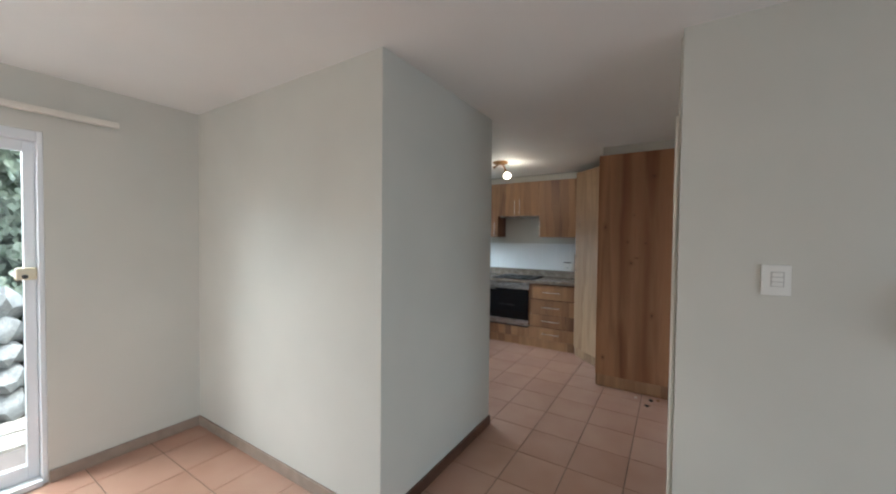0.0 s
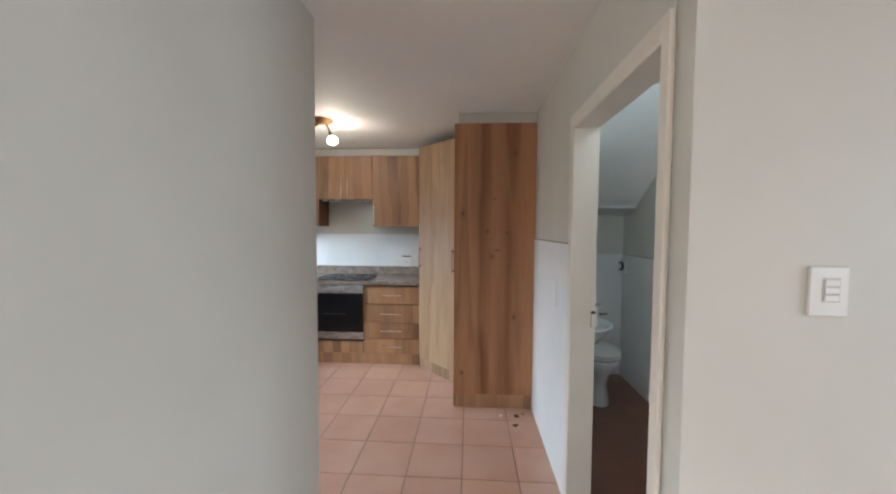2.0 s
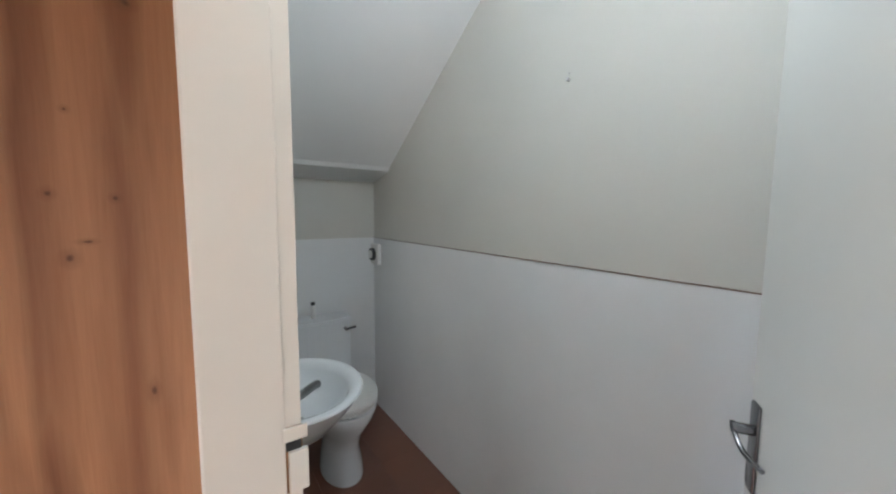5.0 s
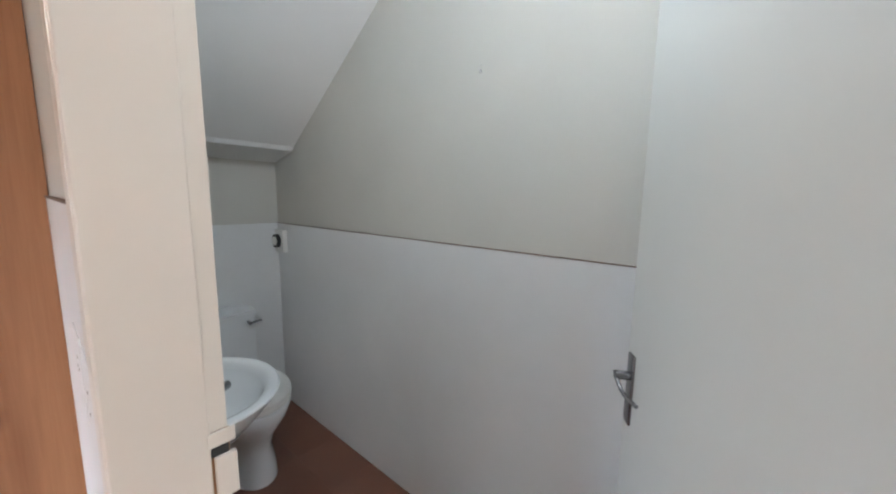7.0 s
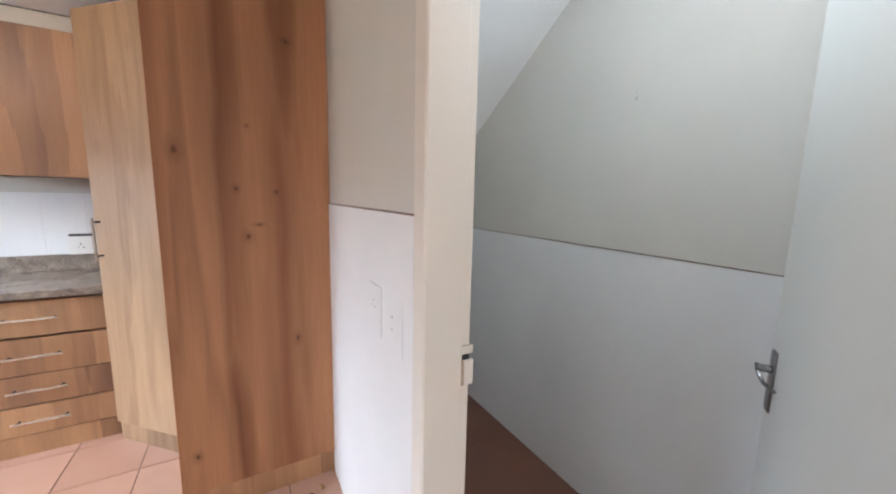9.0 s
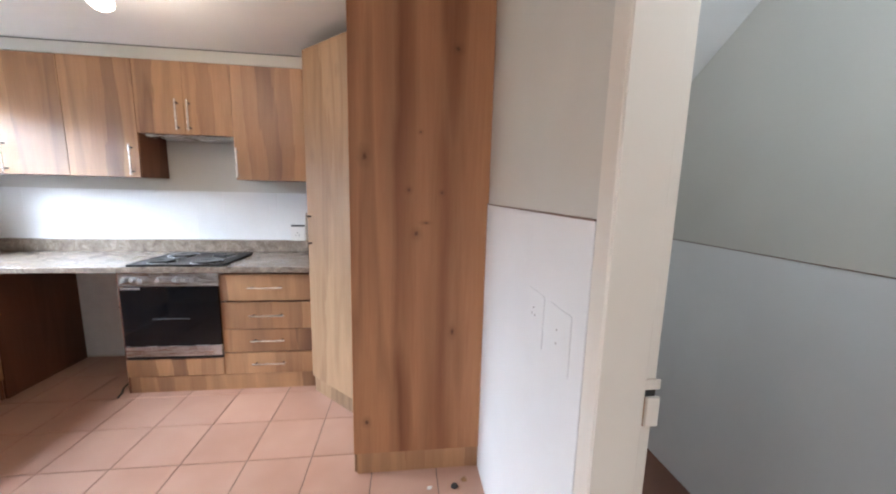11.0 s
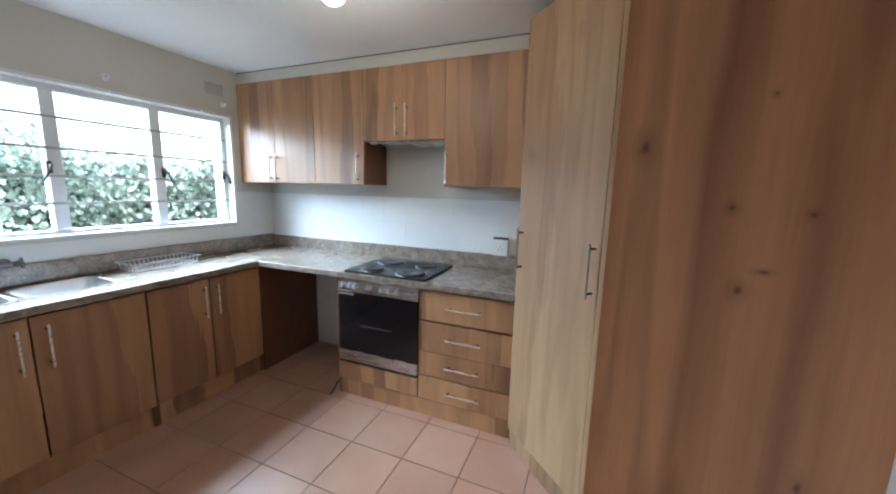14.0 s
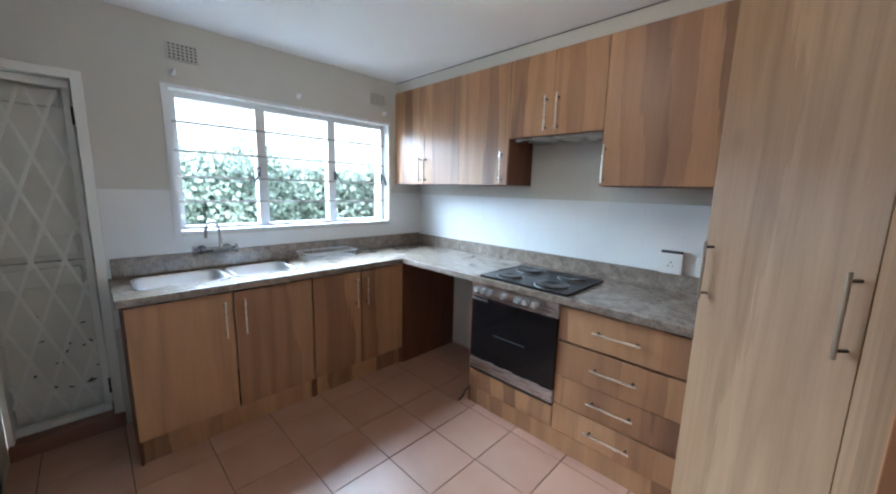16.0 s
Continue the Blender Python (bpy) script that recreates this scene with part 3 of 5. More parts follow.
# ---- kitchen window ----
def kitchen_window():
    w = thing("window_1", (-3.02, 3.42, WZ0), "white steel three-light kitchen window with thin burglar bars", "window", kind="structure")
    x0, x1 = -3.06, -3.005
    bm = B()
    box(bm, x0, x1, WY0, WY1, WZ1 - 0.035, WZ1)
    box(bm, x0, x1, WY0, WY1, WZ0, WZ0 + 0.035)
    box(bm, x0, x1, WY0, WY0 + 0.04, WZ0 + 0.035, WZ1 - 0.035)
    box(bm, x0, x1, WY1 - 0.03, WY1, WZ0 + 0.035, WZ1 - 0.035)
    part("window_frame", bm, WHITEP, w)
    for yc in (3.16, 3.697):
        bm = B()
        box(bm, x0 - 0.005, x1 + 0.008, yc - 0.033, yc + 0.033, WZ0 + 0.035, WZ1 - 0.035, 0.005)
        part("mullion", bm, WHITEP, w)
    for a0, a1 in ((WY0 + 0.04, 3.127), (3.193, 3.664), (3.73, WY1 - 0.03)):
        bm = B()
        box(bm, -3.040, -3.036, a0, a1, WZ0 + 0.035, WZ1 - 0.035)
        g = part("pane", bm, GLASS, w)
        g.visible_shadow = False
    for z in (1.82, 1.645, 1.487, 1.329):
        bm = B()
        box(bm, -3.004, -2.994, WY0 + 0.002, WY1 - 0.002, z - 0.007, z + 0.007, 0.001)
        part("burglar_bar", bm, BARBACKLIT, w)
    bm = B()
    box(bm, -3.005, XW + 0.012, WY0, WY1, WZ0 - 0.0, WZ0 + 0.014, 0.003)
    part("window_sill", bm, WHITEP, w)
    bm = B()
    box(bm, XW - 0.0, XW + 0.006, WY0 - 0.035, WY0, WZ0 - 0.02, WZ1 + 0.02)
    box(bm, XW - 0.0, XW + 0.006, WY1, WY1 + 0.02, WZ0 - 0.02, WZ1 + 0.02)
    box(bm, XW - 0.0, XW + 0.006, WY0, WY1, WZ1, WZ1 + 0.02)
    part("window_surround", bm, WHITEP, w)
    for y, s in ((3.13, -1), (3.72, 1), (4.175, 1)):
        bm = B()
        box(bm, -2.997, -2.985, y - 0.012, y + 0.012, 1.50, 1.57, 0.003)
        rod(bm, (-2.985, y, 1.545), (-2.962, y, 1.545), 0.007)
        tube(bm, [(-2.962, y, 1.55), (-2.955, y + s * 0.012, 1.52), (-2.957, y + s * 0.03, 1.48), (-2.96, y + s * 0.045, 1.455)], 0.006)
        part("window_catch", bm, BLACKPL, w, "dark window catch", True)


kitchen_window()


def air_brick(y0, y1, z0, z1):
    at = (XW, (y0 + y1) / 2, z0)
    v = thing("air_vent", at, "painted plaster air brick with small square holes", "air vent", "air vents")
    # shade inside the holes, put in as a dark plate on the wall
    bm = B()
    box(bm, XW, XW + 0.006, y0, y1, z0, z1)
    part("backing", bm, SHADECHIP, v, "dark backing plate with the holes' shade as its colour")
    bm = B()
    n, k = 7, 5
    for i in range(n + 1):
        y = y0 + (y1 - y0) * i / n
        box(bm, XW + 0.006, XW + 0.014, y - 0.0036, y + 0.0036, z0 - 0.004, z1 + 0.004)
    for j in range(k + 1):
        z = z0 + (z1 - z0) * j / k
        box(bm, XW + 0.006, XW + 0.0135, y0 - 0.006, y1 + 0.006, z - 0.0036, z + 0.0036)
    part("grille", bm, WALL, v)


air_brick(2.652, 2.80, 2.16, 2.25)
air_brick(4.03, 4.17, 2.15, 2.24)


def rail_bracket(y, z):
    bm = B()
    box(bm, XW, XW + 0.008, y - 0.014, y + 0.014, z - 0.02, z + 0.02, 0.003)
    rod(bm, (XW + 0.006, y, z), (XW + 0.035, y, z - 0.004), 0.007)
    rod(bm, (XW + 0.035, y, z - 0.006), (XW + 0.035, y, z + 0.012), 0.009)
    whole("curtain_bracket", bm, WHITEP, "small white curtain rail bracket on the wall", "bracket", "curtain brackets", at=(XW, y, z), smooth=True)


for y, z in ((2.672, 2.085), (3.41, 2.092), (4.165, 2.09)):
    rail_bracket(y, z)


for y in (2.80, 3.42, 3.98):
    bm = B()
    rod(bm, (XW + 0.006, y, WZ1 + 0.008), (XW + 0.022, y, WZ1 + 0.008), 0.006)
    rod(bm, (XW + 0.022, y, WZ1 + 0.002), (XW + 0.022, y, WZ1 + 0.018), 0.007)
    whole("curtain_hook", bm, WPLASTIC, "tiny white hook on the window surround", "hook", "window hooks", at=(XW, y, WZ1 + 0.008), smooth=True)

# ---- back door with trellis gate ----
def back_door():
    d = thing("door_3", (-3.1, 1.86, 0), "old cream painted stable door closed behind a security gate", "door", kind="structure")
    bm = B()
    box(bm, -3.11, XW + 0.006, DY1 - 0.045, DY1, 0.0855, DZ, 0.004)
    box(bm, -3.11, XW + 0.006, 1.836, 1.86, 0.0855, DZ, 0.004)
    box(bm, -3.11, XW + 0.006, 1.86, DY1 - 0.045, DZ - 0.045, DZ, 0.004)
    part("door_frame", bm, GATEP, d, "chipped white door frame")
    bm = B()
    box(bm, -3.145, XW + 0.02, 1.836, DY1, 0, 0.085, 0.006)
    part("threshold", bm, DARKTILE, d, "dark red-brown step under the door")
    for name, z0, z1 in (("upper_leaf", 1.008, DZ - 0.048), ("lower_leaf", 0.095, 1.0)):
        bm = B()
        box(bm, -3.115, -3.075, 1.862, DY1 - 0.048, z0, z1)
        for za, zb in ((z0 + 0.03, z0 + 0.13), (z1 - 0.13, z1 - 0.03)):
            box(bm, -3.075, -3.058, 1.862, DY1 - 0.10, za, zb, 0.004)
        part(name, bm, OLDDOOR, d)
    # unseen board added to block daylight through the gaps round the leaves
    bm = B()
    box(bm, -3.145, -3.118, 1.80, DY1 + 0.004, 0.086, DZ + 0.004)
    part("light_block_board", bm, OLDDOOR, d)
    r = random.Random(21)
    for _ in range(16):
        y, z = r.uniform(1.95, DY1 - 0.07), r.uniform(0.15, 0.75)
        bm = B()
        a = r.uniform(-0.6, 0.6)
        box(bm, -3.0748, -3.0742, -0.012, 0.012, -0.004, 0.004)
        bmesh.ops.rotate(bm, verts=bm.verts, cent=(-3.0745, 0, 0), matrix=Matrix.Rotation(a, 3, "X"))
        bmesh.ops.scale(bm, verts=bm.verts, vec=(1, r.uniform(0.4, 1.3), r.uniform(0.6, 1.8)), space=Matrix.Identity(4))
        bmesh.ops.translate(bm, verts=bm.verts, vec=(0, y, z))
        part("chip", bm, SHADECHIP, d, "dark chip in the old paint")
    for z in (1.78, 0.25):
        bm = B()
        rod(bm, (-2.985, DY1 - 0.047, z - 0.045), (-2.985, DY1 - 0.047, z + 0.045), 0.008)
        part("hinge", bm, BLACKPL, d, "dark steel hinge")

    g = thing("trellis_gate", (-3.0, 1.95, 0.088), "white folding steel trellis security gate", "security gate")
    bm = B()
    y1 = DY1 - 0.052
    box(bm, -3.03, -2.99, y1 - 0.028, y1, 0.13, DZ - 0.06, 0.002)
    part("post", bm, GATEP, g)
    bm = B()
    box(bm, -3.03, -2.985, 1.862, y1, DZ - 0.085, DZ - 0.048, 0.002)
    part("top_rail", bm, GATEP, g)
    bm = B()
    box(bm, -3.03, -2.985, 1.862, y1, 0.09, 0.125, 0.002)
    part("bottom_rail", bm, GATEP, g)
    cell, rise = 0.12, 0.36
    lo, hi, ya, yb = 0.13, DZ - 0.10, 1.866, y1 - 0.03
    for side, x in ((1, -3.006), (-1, -3.014)):
        for i in range(-12, 13):
            # straight strips, clipped to the gate's outline
            slope = side * cell / rise
            y0s = 2.187 - slope * (1.564 - lo) + i * cell
            za, zb = lo, hi
            def at_z(z):
                return y0s + slope * (z - lo)
            if slope > 0:
                za = max(za, lo + (ya - y0s) / slope)
                zb = min(zb, lo + (yb - y0s) / slope)
            else:
                za = max(za, lo + (yb - y0s) / slope)
                zb = min(zb, lo + (ya - y0s) / slope)
            if zb - za < 0.08:
                continue
            # each strip folds back at the posts, so it is cut at the outline
            p, q = Vector((x, at_z(za), za)), Vector((x, at_z(zb), zb))
            dirv = (q - p).normalized()
            nrm = dirv.cross(Vector((1, 0, 0))) * 0.0075
            bm = B()
            vs = [bm.verts.new(w + Vector((dx, 0, 0))) for dx in (-0.0015, 0.0015) for w in (p - nrm, p + nrm, q + nrm, q - nrm)]
            for f in ((0, 1, 2, 3), (7, 6, 5, 4), (0, 4, 5, 1), (1, 5, 6, 2), (2, 6, 7, 3), (3, 7, 4, 0)):
                bm.faces.new([vs[n] for n in f])
            bmesh.ops.recalc_face_normals(bm, faces=bm.faces)
            part("strip", bm, GATEP, g)


back_door()


# ---- cupboards ----
def bar_handle(parent, a, b, out, mat=None):
    """A round bar on two posts; out is the way off the door."""
    a, b, out = Vector(a), Vector(b), Vector(out).normalized()
    d = (b - a).normalized()
    bm = B()
    rod(bm, a + out * 0.032, b + out * 0.032, 0.0055)
    h = part("handle", bm, mat or HANDLE, parent, "slim satin bar handle", True)
    for p in (a + d * 0.022, b - d * 0.022):
        bm = B()
        rod(bm, p, p + out * 0.031, 0.0052)
        part("handle_post", bm, POST, parent, "dark handle post", True)
    return h


UF = 4.29       # front of the wall units


def wall_unit(x0, x1, z0, z1, doors, label, side_left=False):
    """doors: x0, x1 and the handle's x and lower end."""
    u = thing("wall_cabinet", ((x0 + x1) / 2, UF, z0), label, "cabinet", "wall cabinets")
    bm = B()
    t = 0.016
    box(bm, x0, x0 + t, UF + 0.019, YN - 0.001, z0, z1)
    box(bm, x1 - t, x1, UF + 0.019, YN - 0.001, z0, z1)
    box(bm, x0 + t, x1 - t, UF + 0.019, YN - 0.001, z0, z0 + t)
    box(bm, x0 + t, x1 - t, UF + 0.019, YN - 0.001, z1 - t, z1)
    box(bm, x0 + t, x1 - t, YN - 0.008, YN - 0.001, z0 + t, z1 - t)
    part("body", bm, WOODSHADED, u, "brown laminate carcass with shade put into its colour")
    for d0, d1, hx, hz in doors:
        bm = B()
        box(bm, d0 + 0.0015, d1 - 0.0015, UF, UF + 0.018, z0 + 0.001, z1 - 0.002, 0.0012)
        door = part("door", bm, WOOD, u)
        bar_handle(door, (hx, UF, hz), (hx, UF, hz + 0.21), (0, -1, 0))
    return u


wall_unit(XW + 0.002, -2.121, 1.485, 2.283, [(XW + 0.003, -2.53, -2.562, 1.50), (-2.53, -2.121, -2.496, 1.50)], "wooden double-door wall cabinet beside the window")
wall_unit(-2.120, -1.668, 1.485, 2.283, [(-2.120, -1.668, -1.712, 1.50)], "wooden single-door wall cabinet beside the hood gap")
wall_unit(-1.667, -1.036, 1.792, 2.283, [(-1.667, -1.352, -1.392, 1.815), (-1.352, -1.036, -1.314, 1.815)], "short wooden double-door cabinet above the hob")
wall_unit(-1.035, -0.455, 1.485, 2.283, [(-1.035, -0.455, -1.012, 1.50)], "wooden single-door wall cabinet beside the tall pantry")
bm = B()
box(bm, -1.64, -1.06, 4.33, 4.585, 1.775, 1.7915, 0.003)
whole("cooker_hood_panel", bm, STEEL, "flat grey panel under the short cabinet", "cooker hood", at=(-1.35, 4.45, 1.775))

BF = 3.99       # front of the north base units
WF = -2.42      # front of the west base units
PZ = 0.13       # plinth


def oven():
    o = thing("oven", (-1.37, BF, PZ), "built-in stainless steel oven with black glass door", "oven")
    x0, x1 = -1.672, -1.062
    bm = B()
    box(bm, x0 + 0.01, x1 - 0.01, BF + 0.012, YN - 0.05, 0.25, 0.855)
    part("body", bm, STEEL, o)
    bm = B()
    box(bm, x0, x1, BF - 0.012, BF + 0.012, 0.765, 0.857, 0.003)
    panel = part("control_panel", bm, STEEL, o)
    for x in (-1.625, -1.574, -1.523, -1.417, -1.317, -1.262, -1.205):
        bm = B()
        rod(bm, (x, BF - 0.012, 0.812), (x, BF - 0.020, 0.812), 0.019, 0.018, 20)
        rod(bm, (x, BF - 0.020, 0.812), (x, BF - 0.040, 0.812), 0.0155, 0.0135, 20)
        box(bm, x - 0.002, x + 0.002, BF - 0.042, BF - 0.039, 0.812, 0.825)
        part("knob", bm, KNOB, panel, "round satin control knob", True)
    bm = B()
    box(bm, x0, x1, BF - 0.014, BF + 0.012, 0.345, 0.762, 0.004)
    door = part("oven_door", bm, BLACKGLASS, o, "black glass oven door")
    bm = B()
    box(bm, x0, x1, BF - 0.015, BF + 0.012, 0.268, 0.343, 0.004)
    part("lower_panel", bm, STEEL, o)
    bm = B()
    box(bm, x0 + 0.004, x1 - 0.004, BF - 0.004, BF + 0.012, 0.247, 0.267)
    part("vent_gap", bm, BLACKPL, o, "dark ventilation slot")
    bm = B()
    box(bm, x0 + 0.01, x0 + 0.13, BF - 0.0175, BF - 0.0142, 0.742, 0.756, 0.001)
    part("door_grip", bm, STEEL, door, "short steel grip strip")
    bm = B()
    rod(bm, (x0 + 0.19, BF - 0.018, 0.54), (x1 - 0.19, BF - 0.018, 0.54), 0.004, None, 8)
    part("rack_edge", bm, BLACKPL, door)
    return o


oven()


def oven_housing():
    h = thing("oven_cabinet", (-1.37, BF, 0), "wooden oven housing with a panel under the oven", "cabinet", "base cabinets")
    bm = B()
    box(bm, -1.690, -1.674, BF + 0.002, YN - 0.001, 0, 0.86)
    part("side_panel", bm, WOODSHADED, h)
    bm = B()
    box(bm, -1.686, -1.062, BF, BF + 0.018, 0.116, 0.243, 0.0015)
    part("front_panel", bm, WOOD, h)
    bm = B()
    box(bm, -1.672, -1.062, BF + 0.02, YN - 0.05, PZ + 0.01, 0.245)
    part("body", bm, WOODSHADED, h)


oven_housing()


def drawer_unit():
    u = thing("drawer_cabinet", (-0.755, BF, 0), "wooden four-drawer base cabinet beside the oven", "cabinet", "base cabinets")
    x0, x1 = -1.060, -0.452
    bm = B()
    box(bm, x0, x1, BF + 0.075, YN - 0.03, PZ, 0.858)
    part("body", bm, WOODSHADED, u, "brown laminate carcass with shade put into its colour")
    for z0, z1, zh in ((0.656, 0.842, 0.752), (0.449, 0.643, 0.553), (0.282, 0.445, 0.370), (0.116, 0.273, 0.198)):
        bm = B()
        box(bm, x0 + 0.0015, x1 - 0.0015, BF, BF + 0.018, z0, z1, 0.0015)
        d = part("drawer_front", bm, WOOD, u)
        bar_handle(d, (-0.865, BF, zh), (-0.64, BF, zh), (0, -1, 0))


drawer_unit()
bm = B()
box(bm, -1.686, -0.452, BF + 0.003, BF + 0.019, 0, 0.112, 0.001)
whole("plinth", bm, WOOD, "wooden kickboard under the oven and drawers", "kickboard", "kickboards", at=(-1.07, BF, 0))


def sink_unit(y0, y1, seam, handles, label):
    u = thing("base_cabinet", (WF, (y0 + y1) / 2, 0), label, "cabinet", "base cabinets")
    bm = B()
    t = 0.016
    box(bm, XW + 0.03, WF - 0.019, y0, y0 + t, 0, 0.858)
    box(bm, XW + 0.03, WF - 0.019, y1 - t, y1, 0, 0.858)
    box(bm, XW + 0.03, WF - 0.019, y0 + t, y1 - t, PZ, PZ + t)
    part("body", bm, WOODSHADED, u, "brown laminate carcass with shade put into its colour")
    for (a, c), hy in zip(((y0, seam), (seam, y1)), handles):
        bm = B()
        box(bm, WF - 0.018, WF, a + 0.004, c - 0.004, PZ + 0.01, 0.845, 0.0015)
        d = part("door", bm, WOOD, u)
        bar_handle(d, (WF, hy, 0.59), (WF, hy, 0.80), (1, 0, 0))


sink_unit(2.31, 3.234, 2.775, (2.728, 2.826), "wooden double-door base cabinet under the sink")
sink_unit(3.236, 3.985, 3.60, (3.556, 3.642), "wooden double-door base cabinet in the kitchen corner")
bm = B()
box(bm, WF - 0.045, WF - 0.03, 2.31, 3.985, 0, PZ + 0.005, 0.001)
whole("plinth", bm, WOOD, "wooden kickboard under the sink cupboards", "kickboard", "kickboards", at=(WF, 3.1, 0))
# side of the appliance gap; the gap's shade is in the panel's colour
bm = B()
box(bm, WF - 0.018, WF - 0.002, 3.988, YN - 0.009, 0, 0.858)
whole("end_panel", bm, WOODSHADED, "brown laminate side panel, darkened for the appliance gap's shade", "panel", at=(-2.6, 3.99, 0))


def pantry():
    """Tall corner cupboard with a face at 45 degrees, and the flank beside it."""
    p = thing("pantry_cupboard", (-0.2, 3.75, 0), "tall pale wooden corner pantry with bar handles", "cupboard", "tall cupboards")
    bm = B()
    prism(bm, [(-0.438, 3.96), (-0.033, 3.555), (XR - 0.02, 3.555), (XR - 0.02, 4.59), (-0.438, 4.59)], 0.11, 2.285)
    part("body", bm, WOODSHADED, p, "brown laminate carcass with shade put into its colour")
    m = Matrix.Translation((-0.45, 3.937, 0)) @ Matrix.Rotation(radians(-45), 4, "Z")
    w = 0.562
    for i, (a, c, h) in enumerate(((0.0, w, 0.533),)):
        bm = B()
        box(bm, a + 0.001, c - 0.001, 0.0, 0.018, 0.11, 2.287, 0.0015, m)
        d = part("door", bm, WOODP, p)
        out = m.to_3x3() @ Vector((0, -1, 0))
        bar_handle(d, m @ Vector((h, 0, 1.044)), m @ Vector((h, 0, 1.27)), out, HANDLESHADED)
        bar_handle(d, m @ Vector((0.042, 0, 1.052)), m @ Vector((0.042, 0, 1.275)), out, HANDLESHADED)
    bm = B()
    box(bm, 0.01, w - 0.01, 0.012, 0.028, 0, 0.108, 0.0, m)
    part("kickboard", bm, WOODP, p)
    t = thing("tall_cupboard", (0.29, 3.13, 0), "tall knotty wooden cupboard side panel beside the tiled wall", "cupboard", "tall cupboards")
    bm = B()
    box(bm, -0.052, XR - 0.001, 3.115, 3.133, 0.115, 2.287, 0.0015)
    part("end_panel", bm, PANEL, t)
    bm = B()
    box(bm, -0.036, XR - 0.009, 3.121, 3.137, 0.0, 0.113, 0.001)
    part("kickboard", bm, WOOD, t)
    bm = B()
    box(bm, -0.0508, XR - 0.02, 3.135, 3.552, 0.0, 2.283)
    part("body", bm, WOODP, t, "pale wooden carcass side")


pantry()


# ---- worktop ----
def worktop():
    w = thing("worktop", (-2.4, 3.96, 0.86), "brown granite-effect worktop with upstand along two walls", "worktop")
    # cut-outs for the two bowls split the west run
    fx, x_in, x_out = -2.385, -2.535, -2.835
    bm = B()
    box(bm, XW + 0.001, -0.452, 3.955, YN - 0.001, 0.86, 0.90, 0.004)
    part("north_run", bm, STONE, w)
    bm = B()
    ys = (2.285, 2.375, 2.795, 2.835, 3.185, 3.9548)
    box(bm, XW + 0.001, x_out, ys[0], ys[-1], 0.86, 0.90)
    box(bm, x_in, fx, ys[0], ys[-1], 0.86, 0.90, 0.004)
    for a, c in ((ys[0], ys[1]), (ys[2], ys[3]), (ys[4], ys[5])):
        box(bm, x_out, x_in, a, c, 0.86, 0.90)
    part("west_run", bm, STONE, w)
    bm = B()
    box(bm, XW + 0.001, -0.452, YN - 0.021, YN - 0.001, 0.9002, 0.998, 0.003)
    part("north_upstand", bm, STONE, w)
    bm = B()
    box(bm, XW + 0.001, XW + 0.021, 2.30, YN - 0.0215, 0.9002, 1.012, 0.003)
    part("west_upstand", bm, STONE, w)


worktop()


def bowl(bm, x0, x1, y0, y1, top, depth, r=0.05, n=6):
    """A sink bowl: rounded rectangle rings from a rim down to the floor of the bowl."""
    def ring(grow, z, rr):
        pts = []
        cx0, cx1, cy0, cy1 = x0 - grow + rr, x1 + grow - rr, y0 - grow + rr, y1 + grow - rr
        for cx, cy, a0 in ((cx1, cy1, 0), (cx0, cy1, 90), (cx0, cy0, 180), (cx1, cy0, 270)):
            for i in range(n + 1):
                a = radians(a0 + 90 * i / n)
                pts.append(bm.verts.new((cx + rr * math.cos(a), cy + rr * math.sin(a), z)))
        return pts
    rings = [ring(0.018, top - 0.002, r + 0.018), ring(0.016, top + 0.004, r + 0.016), ring(0.0, top + 0.002, r), ring(-0.004, top - 0.01, r), ring(-0.018, top - depth + 0.03, r), ring(-0.045, top - depth, r)]
    for a, c in zip(rings, rings[1:]):
        for k in range(len(a)):
            bm.faces.new((a[k], a[(k + 1) % len(a)], c[(k + 1) % len(a)], c[k]))
    bm.faces.new(rings[-1])
    bmesh.ops.recalc_face_normals(bm, faces=bm.faces)


def sink():
    s = thing("kitchen_sink", (-2.68, 2.78, 0.9), "stainless steel double-bowl sink let into the worktop", "sink")
    for y0, y1, dep in ((2.385, 2.785, 0.15), (2.845, 3.175, 0.14)):
        bm = B()
        bowl(bm, -2.828, -2.542, y0, y1, 0.9005, dep)
        b1 = part("bowl", bm, SINKSTEEL, s, "", True)
        bm = B()
        lathe(bm, [(0.038, 0.0), (0.036, 0.004), (0.02, 0.002), (0.004, 0.001)], (-2.685, (y0 + y1) / 2, 0.9005 - dep), 20)
        part("drain", bm, CHROME, b1, "", True)


sink()


